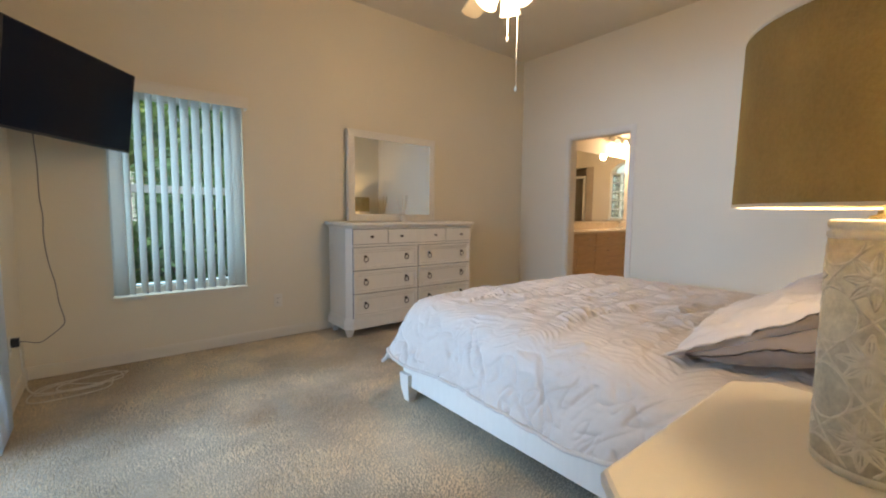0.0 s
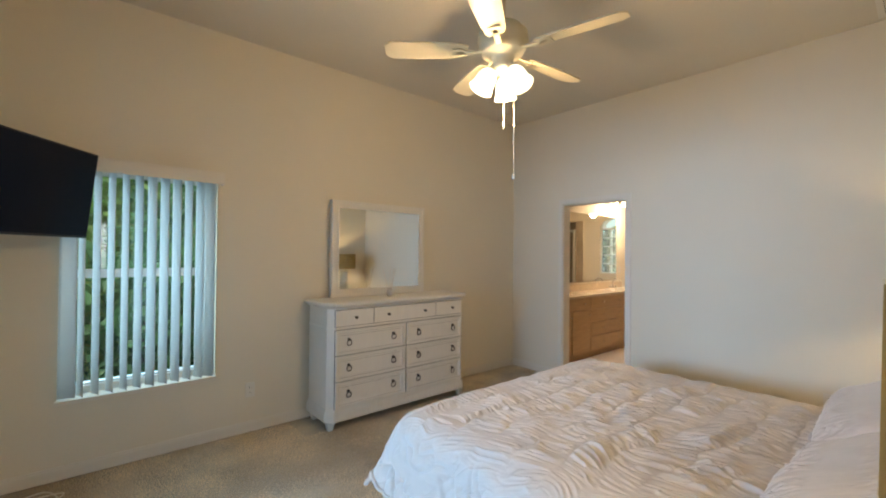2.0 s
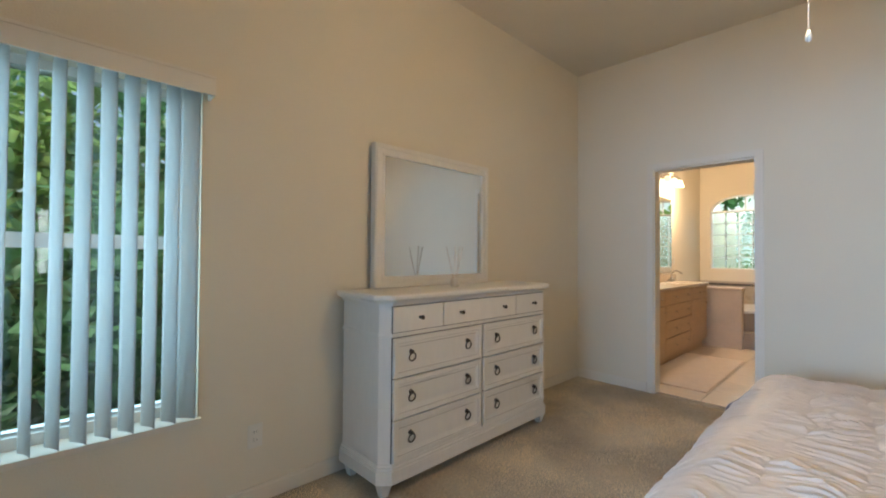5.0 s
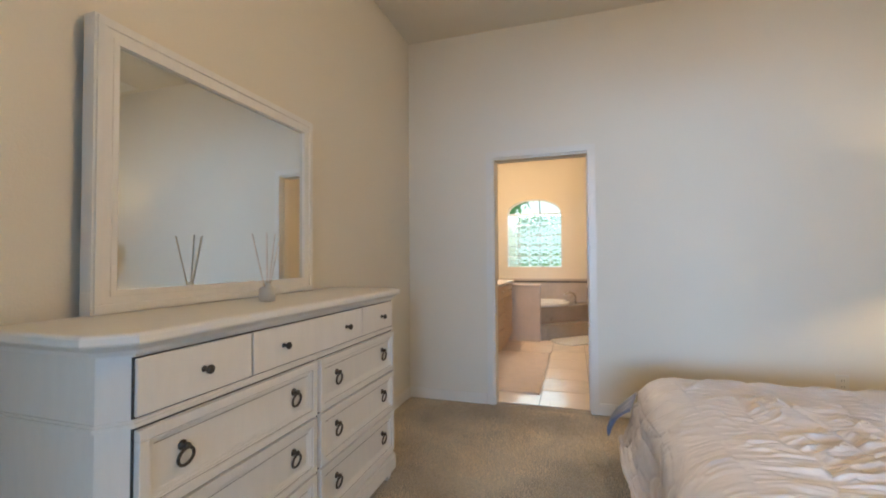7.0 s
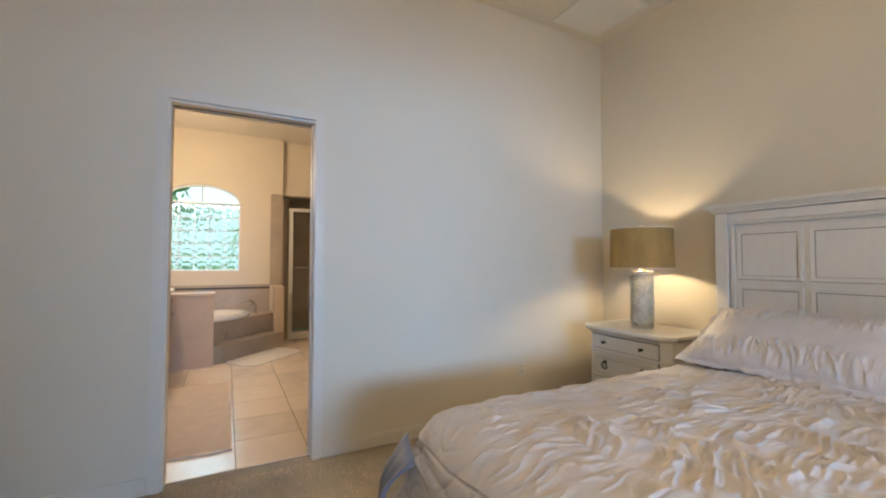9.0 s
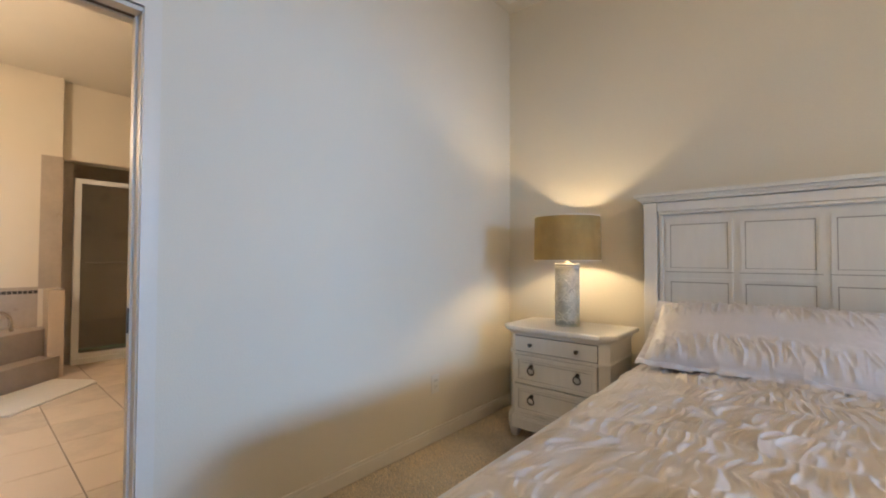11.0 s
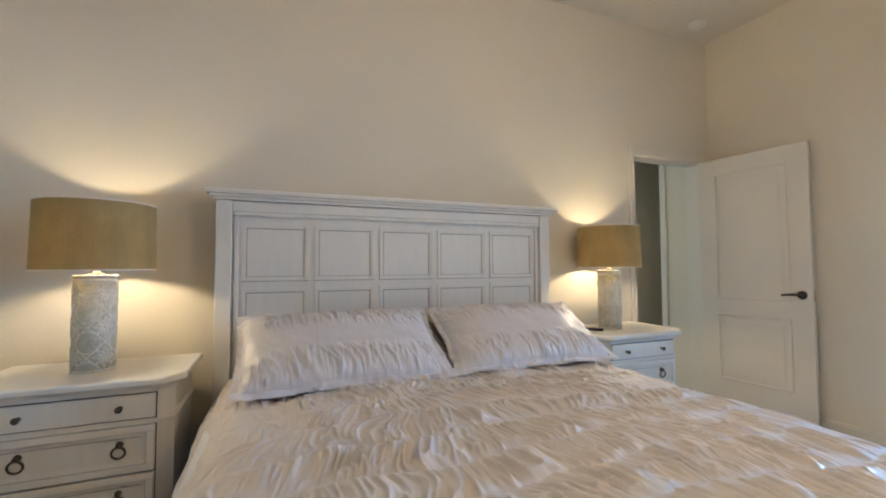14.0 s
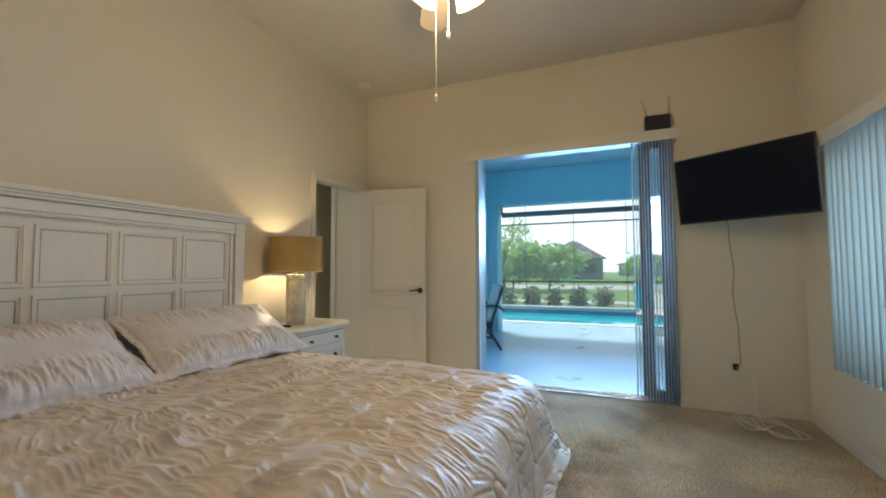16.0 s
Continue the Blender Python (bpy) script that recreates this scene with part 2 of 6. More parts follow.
def prism(bm, pts, z0, z1):
    """An upright prism over a plan polygon, counter-clockwise."""
    lo = [bm.verts.new((x, y, z0)) for x, y in pts]
    hi = [bm.verts.new((x, y, z1)) for x, y in pts]
    k = len(pts)
    bm.faces.new(hi)
    bm.faces.new(lo[::-1])
    for i in range(k):
        bm.faces.new((lo[i], lo[(i + 1) % k], hi[(i + 1) % k], hi[i]))


def stack(bm, levels):
    """One closed body through plan outlines of equal count, each at its height."""
    rings = [[bm.verts.new((x, y, z)) for x, y in pts] for pts, z in levels]
    bm.faces.new(rings[0][::-1])
    bm.faces.new(rings[-1])
    for lo, hi in zip(rings, rings[1:]):
        for i in range(len(lo)):
            j = (i + 1) % len(lo)
            bm.faces.new((lo[i], lo[j], hi[j], hi[i]))


def lathe(bm, prof, cx=0.0, cy=0.0, seg=32, close=False):
    """Turns (radius, height) pairs round the upright axis at cx, cy."""
    rings = []
    for r, z in prof:
        rings.append([bm.verts.new((cx + r * math.cos(2 * math.pi * i / seg), cy + r * math.sin(2 * math.pi * i / seg), z)) for i in range(seg)])
    pairs = list(zip(rings, rings[1:])) + ([(rings[-1], rings[0])] if close else [])
    for a, b in pairs:
        for i in range(seg):
            j = (i + 1) % seg
            bm.faces.new((a[i], a[j], b[j], b[i]))
    if not close:
        bm.faces.new(rings[0][::-1])
        bm.faces.new(rings[-1])


def tube(bm, pts, r, seg=8, r_end=None):
    """A round tube along a line of points."""
    pts = [Vector(p) for p in pts]
    rings = []
    for i, p in enumerate(pts):
        way = (pts[min(i + 1, len(pts) - 1)] - pts[max(i - 1, 0)]).normalized()
        side = way.orthogonal().normalized() if i == 0 else (rings_side - way * rings_side.dot(way)).normalized()
        rings_side = side
        up = way.cross(side)
        k = i / (len(pts) - 1)
        rad = r if r_end is None else r + (r_end - r) * k
        rings.append([bm.verts.new(p + rad * (math.cos(a) * side + math.sin(a) * up)) for a in [2 * math.pi * j / seg for j in range(seg)]])
    for a, b in zip(rings, rings[1:]):
        for i in range(seg):
            j = (i + 1) % seg
            bm.faces.new((a[i], a[j], b[j], b[i]))
    bm.faces.new(rings[0][::-1])
    bm.faces.new(rings[-1])


def curve_points(knots, per=10):
    """A smooth line through knots (Catmull-Rom)."""
    k = [Vector(p) for p in knots]
    k = [2 * k[0] - k[1]] + k + [2 * k[-1] - k[-2]]
    out = []
    for a, b, c, d in zip(k, k[1:], k[2:], k[3:]):
        for i in range(per):
            t = i / per
            out.append(0.5 * ((2 * b) + (c - a) * t + (2 * a - 5 * b + 4 * c - d) * t * t + (3 * b - a - 3 * c + d) * t ** 3))
    out.append(k[-2])
    return out


def torus(bm, c, r, tr, turn=None, seg=24, sub=8):
    turn = turn or Matrix.Identity(3)
    rings = []
    for i in range(seg):
        a = 2 * math.pi * i / seg
        ring = []
        for j in range(sub):
            b = 2 * math.pi * j / sub
            v = Vector(((r + tr * math.cos(b)) * math.cos(a), tr * math.sin(b), (r + tr * math.cos(b)) * math.sin(a)))
            ring.append(bm.verts.new(Vector(c) + turn @ v))
        rings.append(ring)
    for i in range(seg):
        a, b = rings[i], rings[(i + 1) % seg]
        for j in range(sub):
            k = (j + 1) % sub
            bm.faces.new((a[j], b[j], b[k], a[k]))


def part(name, bm, material, parent=None, label="", smooth=False, loc=None):
    bmesh.ops.recalc_face_normals(bm, faces=bm.faces[:])
    me = bpy.data.meshes.new(name)
    bm.to_mesh(me)
    bm.free()
    me.materials.append(material)
    if smooth:
        me.polygons.foreach_set("use_smooth", [True] * len(me.polygons))
    ob = new(name, me)
    if parent is not None:
        ob.parent = parent
    if loc is not None:
        ob.location = loc
    if label:
        ob["label"] = label
    return ob


def thing(name, label, category, at=(0, 0, 0), turn=0.0, group="", kind=""):
    ob = new(name)
    ob.empty_display_size = 0.1
    ob.matrix_basis = pose(*at, 0, 0, turn)
    return tagged(ob, label, category, group, kind)


def structure(name, bm, material, label, category, smooth=False):
    return tagged(part(name, bm, material, None, smooth=smooth), label, category, kind="structure")


def grid_mesh(bm, P):
    """Faces over an array of points, rows by columns."""
    h, w = P.shape[:2]
    vs = [[bm.verts.new(P[i, j]) for j in range(w)] for i in range(h)]
    for i in range(h - 1):
        for j in range(w - 1):
            bm.faces.new((vs[i][j], vs[i][j + 1], vs[i + 1][j + 1], vs[i + 1][j]))


RNG = np.random.RandomState(7)
LATTICE = RNG.rand(256, 256)


def vnoise(x, y):
    """Smooth value noise of arrays, between -1 and 1."""
    xi, yi = np.floor(x).astype(int), np.floor(y).astype(int)
    fx, fy = x - xi, y - yi
    fx, fy = fx * fx * (3 - 2 * fx), fy * fy * (3 - 2 * fy)
    g = lambda a, b: LATTICE[a % 256, b % 256]
    v = (g(xi, yi) * (1 - fx) + g(xi + 1, yi) * fx) * (1 - fy) + (g(xi, yi + 1) * (1 - fx) + g(xi + 1, yi + 1) * fx) * fy
    return 2 * v - 1


# ---------------------------------------------------------------- bedroom shell
X0, X1, Y0, Y1, H = 0.56, 5.45, 0.99, 4.97, 3.14
WX0, WX1, WZ0, WZ1 = 1.04, 1.93, 0.49, 2.0          # bedroom window
SY0, SY1, SZ1 = 2.30, 4.10, 2.345                    # sliding door
EX0, EX1, EZ1 = 0.69, 1.46, 2.05                    # entry door
BY0, BY1, BZ1 = 3.46, 4.215, 2.045                  # bathroom door
T = 0.12

structure("wall_north", boxes((X0 - 0.2, Y1, 0, WX0, Y1 + 0.2, H), (WX1, Y1, 0, X1 + T, Y1 + 0.2, H), (WX0, Y1, 0, WX1, Y1 + 0.2, WZ0),
          (WX0, Y1, WZ1, WX1, Y1 + 0.2, H)), WALL, "cream painted bedroom wall with a window", "wall")
structure("wall_west", boxes((X0 - 0.2, Y0 - T, 0, X0, SY0, H), (X0 - 0.2, SY1, 0, X0, Y1, H), (X0 - 0.2, SY0, SZ1, X0, SY1, H)), WALL,
          "cream painted wall with a wide sliding door opening", "wall")
structure("wall_south", boxes((X0, Y0 - T, 0, EX0, Y0, H), (EX1, Y0 - T, 0, X1 + T, Y0, H), (EX0, Y0 - T, EZ1, EX1, Y0, H)), WALL,
          "cream painted wall behind the bed headboard", "wall")
structure("wall_east", boxes((X1, Y0, 0, X1 + T, BY0, H), (X1, BY1, 0, X1 + T, Y1, H), (X1, BY0, BZ1, X1 + T, BY1, H)), WALL,
          "cream painted wall with the bathroom doorway", "wall")
structure("ceiling", boxes((X0 - 0.2, Y0 - T, H, X1 + T, Y1 + 0.2, H + 0.12)), CEIL, "plain cream textured bedroom ceiling", "ceiling")

fl = bmesh.new()
nx, ny = 120, 100
gx, gy = np.meshgrid(np.linspace(X0 - 0.06, X1 + 0.07, nx), np.linspace(Y0 - T, Y1, ny))
gz = -0.006 + 0.004 * vnoise(gx * 9, gy * 9) + 0.003 * vnoise(gx * 31, gy * 31)
grid_mesh(fl, np.dstack([gx, gy, gz]))
structure("floor", fl, CARPET, "beige cut pile carpet with trodden patches", "carpet", smooth=True)
PILE = mat("carpet_tuft", (0.66, 0.545, 0.375), 0.95, var=0.26, scale=1.6, bump=0, spec=0.1, sheen=0.25)
pn, pl = PILE.node_tree.nodes, PILE.node_tree.links
pramp = pn["Color Ramp"].color_ramp.elements
pramp[0].position, pramp[1].position = 0.58, 0.80
pg = pn.new("ShaderNodeNewGeometry")
pr = pn.new("ShaderNodeMapRange")
pr.inputs[3].default_value, pr.inputs[4].default_value = 0.90, 1.09
pl.new(pg.outputs["Random Per Island"], pr.inputs[0])
pm_ = pn.new("ShaderNodeMix")
pm_.data_type, pm_.blend_type = "RGBA", "MULTIPLY"
pm_.inputs[0].default_value = 1.0
pl.new(pn["Principled BSDF"].inputs["Base Color"].links[0].from_socket, pm_.inputs[6])
pl.new(pr.outputs[0], pm_.inputs[7])
pl.new(pm_.outputs[2], pn["Principled BSDF"].inputs["Base Color"])


def carpet_pile():
    """Short leaning tufts over the carpet, none under the bed and the cabinets."""
    r = np.random.RandomState(3)
    step = 0.0118
    tx, ty = np.meshgrid(np.arange(X0 + 0.016, X1 - 0.014, step), np.arange(Y0 + 0.016, Y1 - 0.014, step))
    tx = (tx + step * r.uniform(-0.5, 0.5, tx.shape)).ravel()
    ty = (ty + step * r.uniform(-0.5, 0.5, ty.shape)).ravel()
    keep = ~((tx > 2.55) & (tx < 4.25) & (ty < 3.1)) & ~((tx > 2.5) & (tx < 4.0) & (ty > 4.6))
    tx, ty = tx[keep], ty[keep]
    k = len(tx)
    hgt = 0.0085 * r.uniform(0.75, 1.2, k)
    wid = 0.0058 * r.uniform(0.75, 1.3, k)
    lean = 0.006 * np.stack([vnoise(tx * 3.1, ty * 3.1), vnoise(tx * 3.1 + 50, ty * 3.1 + 20)], 1) + 0.0022 * r.normal(size=(k, 2))
    a0 = r.uniform(0, 2 * math.pi, k)
    V = np.zeros((k, 4, 3))
    for j in range(3):
        a = a0 + j * 2 * math.pi / 3
        V[:, j, 0], V[:, j, 1], V[:, j, 2] = tx + wid * np.cos(a), ty + wid * np.sin(a), -0.012
    V[:, 3, 0], V[:, 3, 1], V[:, 3, 2] = tx + lean[:, 0], ty + lean[:, 1], -0.004 + hgt
    base = (np.arange(k) * 4)[:, None, None]
    F = (base + np.array([[[0, 1, 3], [1, 2, 3], [2, 0, 3]]])).reshape(-1, 3)
    me = bpy.data.meshes.new("carpet_pile")
    me.vertices.add(k * 4)
    me.vertices.foreach_set("co", V.ravel())
    me.loops.add(len(F) * 3)
    me.loops.foreach_set("vertex_index", F.ravel().astype(np.int32))
    me.polygons.add(len(F))
    me.polygons.foreach_set("loop_start", np.arange(0, len(F) * 3, 3, dtype=np.int32))
    me.polygons.foreach_set("use_smooth", [True] * len(F))
    me.update(calc_edges=True)
    me.materials.append(PILE)
    tagged(new("carpet_pile", me), "short beige cut pile of the bedroom carpet", "carpet", kind="stuff")


carpet_pile()
structure("floor_slab", boxes((X0 - 0.2, Y0 - T, -0.2, X1 + T, Y1 + 0.2, -0.02)), GROUT, "concrete floor slab under the carpet", "floor")


def skirting(name, runs):
    bm = bmesh.new()
    for x0, y0, x1, y1, nxx, nyy in runs:
        for (h0, h1, d) in ((0, 0.07, 0.013), (0.07, 0.085, 0.009)):
            box(bm, min(x0, x1 + nxx * d, x0 + nxx * d), min(y0, y1 + nyy * d, y0 + nyy * d), h0, max(x1, x0 + nxx * d), max(y1, y0 + nyy * d), h1)
    structure(name, bm, TRIM, "white painted wooden baseboard", "baseboard")


skirting("baseboard", [(X0, Y1, X1, Y1, 0, -1), (X1, Y0, X1, BY0 - 0.06, -1, 0), (X1, BY1 + 0.06, X1, Y1, -1, 0),
                       (EX1 + 0.07, Y0, X1, Y0, 0, 1), (X0, Y0, X0, SY0 - 0.03, 1, 0), (X0, SY1, X0, Y1, 1, 0)])


def casing(name, axis, a0, a1, top, face, sign, w=0.055, d=0.014):
    """Flat moulded boards round a door opening, on the wall plane at face."""
    bm = bmesh.new()
    for grow, dd in ((w, d), (w * 0.55, d + 0.005)):
        for lo, hi, z0, z1 in ((a0 - grow, a0, 0, top + grow), (a1, a1 + grow, 0, top + grow), (a0, a1, top, top + grow)):
            if axis == "x":
                box(bm, lo, face, z0, hi, face + sign * dd, z1)
            else:
                box(bm, face, lo, z0, face + sign * dd, hi, z1)
    structure(name, bm, TRIM, "white painted door casing", "door trim")


casing("trim_bath_door", "y", BY0, BY1, BZ1, X1, -1)
casing("trim_entry_door", "x", EX0, EX1, EZ1, Y0, 1)
structure("jamb_bath_door", boxes((X1 - 0.004, BY1 - 0.012, 0, X1 + T + 0.004, BY1 + 0.003, BZ1), (X1 - 0.004, BY0 - 0.012, 0, X1 + 0.045, BY0 + 0.004, BZ1),
          (X1 + 0.08, BY0 - 0.012, 0, X1 + T + 0.004, BY0 + 0.004, BZ1), (X1 - 0.004, BY0 + 0.004, BZ1 - 0.016, X1 + 0.045, BY1 - 0.012, BZ1 + 0.003),
          (X1 + 0.08, BY0 + 0.004, BZ1 - 0.016, X1 + T + 0.004, BY1 - 0.012, BZ1 + 0.003)), TRIM, "white pocket door jamb", "door jamb")
structure("pocket_track", boxes((X1 + 0.05, BY0 + 0.004, BZ1 - 0.012, X1 + 0.075, BY1 - 0.012, BZ1 - 0.001)), BRONZE, "dark metal pocket door track", "door track")
pd = thing("pocket_door", "white pocket door slid back into the wall", "door")
part("door_panel", boxes((X1 + 0.046, BY0 - 0.01, 0.01, X1 + 0.079, BY0 + 0.012, BZ1 - 0.014)), TRIM, pd)
part("latch", boxes((X1 + 0.052, BY0 + 0.012, 0.88, X1 + 0.073, BY0 + 0.016, 0.97)), BRONZE, pd, "dark bronze edge latch")
structure("jamb_entry_door", boxes((EX0 - 0.012, Y0 - T - 0.004, 0, EX0 + 0.002, Y0 + 0.004, EZ1), (EX1 - 0.002, Y0 - T - 0.004, 0, EX1 + 0.012, Y0 + 0.004, EZ1),
          (EX0, Y0 - T - 0.004, EZ1 - 0.014, EX1, Y0 + 0.004, EZ1 + 0.002)), TRIM, "white painted entry door jamb", "door jamb")


def panel_door(width, height):
    d = thing("door_1", "white moulded two panel door standing open against the wall", "door", (EX0 + 0.005, Y0 + 0.012, 0.008), 97.0)
    bm = bmesh.new()
    box(bm, 0, -0.036, 0, width, 0, height, bevel=0.003)
    part("door_leaf", bm, TRIM, d)
    for z0, z1 in ((0.22, 0.755), (0.875, height - 0.13)):
        bm = bmesh.new()
        x0, x1 = 0.13, width - 0.13
        for a in ((x0, z0, x1, z0 + 0.018), (x0, z1 - 0.018, x1, z1), (x0, z0 + 0.018, x0 + 0.018, z1 - 0.018), (x1 - 0.018, z0 + 0.018, x1, z1 - 0.018)):
            box(bm, a[0], -0.045, a[1], a[2], -0.034, a[3], bevel=0.004)
        box(bm, x0 + 0.05, -0.040, z0 + 0.05, x1 - 0.05, -0.035, z1 - 0.05, bevel=0.002)
        part("panel", bm, TRIM, d)
    bm = bmesh.new()
    lathe_y = [(0.0, 0.0), (0.027, 0.0), (0.03, 0.006), (0.012, 0.012), (0.011, 0.045), (0.0, 0.047)]
    lathe(bm, lathe_y, seg=20)
    bmesh.ops.transform(bm, matrix=pose(width - 0.06, -0.036, 0.93, 90), verts=bm.verts[:])
    tube(bm, curve_points([(width - 0.06, -0.078, 0.93), (width - 0.11, -0.082, 0.933), (width - 0.17, -0.078, 0.926)], 5), 0.009, 8, 0.007)
    part("door_handle", bm, BRONZE, d, "dark bronze lever handle", smooth=True)
    part("latch", boxes((width, -0.028, 0.89, width + 0.002, -0.008, 0.97)), CHROME, d)
    for z in (0.25, 1.02, 1.8):
        bm = bmesh.new()
        lathe(bm, [(0.006, z - 0.045), (0.007, z - 0.04), (0.007, z + 0.04), (0.006, z + 0.045)], -0.004, 0.004, 10)
        part("hinge", bm, CHROME, d)


panel_door(0.765, 2.03)

# the hall outside the entry door, and the rooms past it
structure("hall_wall_west", boxes((0.42, 0.50, 0, 0.56, Y0 - T, 2.7), (0.42, -1.38, 0, 0.56, -0.32, 2.7), (0.42, -0.32, 2.45, 0.56, 0.50, 2.7)), WALL, "cream hall wall with a dark doorway", "wall")
structure("trim_hall_door", boxes((0.415, 0.485, 0, 0.572, 0.50, 2.45), (0.56, 0.50, 0, 0.572, 0.545, 2.5)), TRIM, "white hall door casing", "door trim")
hs = thing("strike_plate", "small dark strike plate on the hall door jamb", "strike plate")
part("plate", boxes((0.47, 0.482, 0.88, 0.50, 0.4845, 0.96)), BRONZE, hs)
structure("closet_walls", boxes((-0.7, -0.5, 0, -0.6, 0.7, 2.7), (-0.6, 0.6, 0, 0.42, 0.7, 2.7), (-0.6, -0.5, 0, 0.42, -0.4, 2.7), (-0.7, -0.5, 2.7, 0.42, 0.7, 2.8), (-0.7, -0.5, -0.15, 0.42, 0.7, -0.01)), WALL, "dim closet off the hall", "wall")
structure("hall_wall_east", boxes((4.0, -3.5, 0, 4.12, Y0 - T, 2.7)), WALL, "cream hall wall", "wall")
structure("hall_wall_back", boxes((0.42, -3.5, 0, 0.56, -1.38, 2.7)), WALL, "cream wall of the room past the hall", "wall")
structure("hall_ceiling", boxes((0.42, -3.6, 2.7, 4.12, Y0 - T, 2.8)), CEIL, "cream hall ceiling", "ceiling")
structure("hall_floor", boxes((0.42, -3.6, -0.15, 4.12, Y0 - T, -0.008)), CARPET, "beige hall carpet", "carpet")
# out-of-view wall; its window opening is added to hold the lamp below
structure("hall_wall_south", boxes((0.42, -3.62, 0, 1.3, -3.5, 2.7), (3.2, -3.62, 0, 4.12, -3.5, 2.7), (1.3, -3.62, 0, 3.2, -3.5, 0.8), (1.3, -3.62, 2.1, 3.2, -3.5, 2.7)), WALL, "cream unseen wall with an added light opening past the hall", "wall")
# added lamp in the unseen opening, brightening the hall walls
lamp("hall_fill", "AREA", (2.25, -3.52, 1.45), 45, (0.85, 0.93, 1.0), 1.8, 1.2, (2.0, 0.0, 1.2))

# ---------------------------------------------------------------- bedroom window and blinds
win = thing("window_1", "white vinyl single hung window with leaves outside", "window", kind="structure")
yw = Y1 + 0.11
mid = 1.29
part("window_frame", boxes((WX0, yw, WZ0, WX0 + 0.04, yw + 0.07, WZ1), (WX1 - 0.04, yw, WZ0, WX1, yw + 0.07, WZ1), (WX0 + 0.04, yw, WZ1 - 0.04, WX1 - 0.04, yw + 0.07, WZ1),
     (WX0 + 0.04, yw, WZ0, WX1 - 0.04, yw + 0.07, WZ0 + 0.05)), VINYL, win)
part("meeting_rail", boxes((WX0 + 0.04, yw - 0.012, mid - 0.03, WX1 - 0.04, yw + 0.05, mid + 0.03), bevel=0.004), VINYL, win)
part("pane", boxes((WX0 + 0.04, yw + 0.03, WZ0 + 0.05, WX1 - 0.04, yw + 0.034, mid - 0.03)), GLASS, win).visible_shadow = False
part("pane", boxes((WX0 + 0.04, yw + 0.045, mid + 0.03, WX1 - 0.04, yw + 0.049, WZ1 - 0.04)), GLASS, win).visible_shadow = False
part("window_sill", boxes((WX0 - 0.012, Y1 - 0.022, WZ0 - 0.022, WX1 + 0.012, Y1, WZ0 + 0.004), (WX0, Y1, WZ0, WX1, yw, WZ0 + 0.004), bevel=0.002), TRIM, win, "white marble sill")


def slat_bm(w, h, sag=0.006, th=0.0012):
    """One upright vinyl vane, hung at its middle, slightly curved across."""
    bm = bmesh.new()
    k = 6
    rows = []
    for z in (-h, 0):
        front = [bm.verts.new((w * (i / k - 0.5), sag * (1 - (2 * i / k - 1) ** 2), z)) for i in range(k + 1)]
        back = [bm.verts.new((w * (i / k - 0.5), sag * (1 - (2 * i / k - 1) ** 2) + th, z)) for i in range(k + 1)]
        rows.append(front + back[::-1])
    lo, hi = rows
    n = len(lo)
    for i in range(n):
        j = (i + 1) % n
        bm.faces.new((lo[i], lo[j], hi[j], hi[i]))
    for i in range(k):
        bm.faces.new((lo[i], lo[i + 1], lo[n - 2 - i], lo[n - 1 - i]))
        bm.faces.new((hi[i], hi[i + 1], hi[n - 2 - i], hi[n - 1 - i]))
    return bm


def vanes(parent, first, places, label=""):
    """Copies of the first vane under the blind: x, y, z and turn of each."""
    for i, (x, y, z, a) in enumerate(places):
        ob = first if i == 0 else first.copy()
        if i:
            scene.collection.objects.link(ob)
        ob.parent = parent
        ob.location = (x, y, z)
        ob.rotation_euler = (0, 0, radians(a))


blind = thing("window_blind", "white vertical vane blind turned half open in the window", "blind")
bm = bmesh.new()
box(bm, WX0 - 0.055, Y1 - 0.095, 1.955, WX1 + 0.03, Y1 - 0.085, 2.045, bevel=0.002)
box(bm, WX0 - 0.055, Y1 - 0.085, 1.955, WX0 - 0.045, Y1 - 0.001, 2.045)
box(bm, WX1 + 0.02, Y1 - 0.085, 1.955, WX1 + 0.03, Y1 - 0.001, 2.045)
box(bm, WX0 - 0.045, Y1 - 0.085, 2.037, WX1 + 0.02, Y1 - 0.001, 2.045)
box(bm, WX0 - 0.055, Y1 - 0.1, 2.03, WX1 + 0.03, Y1 - 0.095, 2.04)
part("valance", bm, TRIM, blind, "cream vinyl valance")
part("headrail", boxes((WX0 + 0.01, Y1 - 0.062, 1.985, WX1 - 0.01, Y1 - 0.022, 2.015)), VINYL, blind)
vane = part("vane", slat_bm(0.089, 1.475), BLIND, blind, smooth=True)
random.seed(4)
spots = [(WX0 + 0.035 + i * 0.0735, Y1 - 0.03, 1.985, -63 + random.uniform(-5, 5)) for i in range(11)]
spots += [(WX0 + 0.035 + 10.9 * 0.0735, Y1 - 0.03, 1.985, -46)]
spots[0] = (WX0 + 0.045, Y1 - 0.03, 1.985, -12)
vanes(blind, vane, spots)

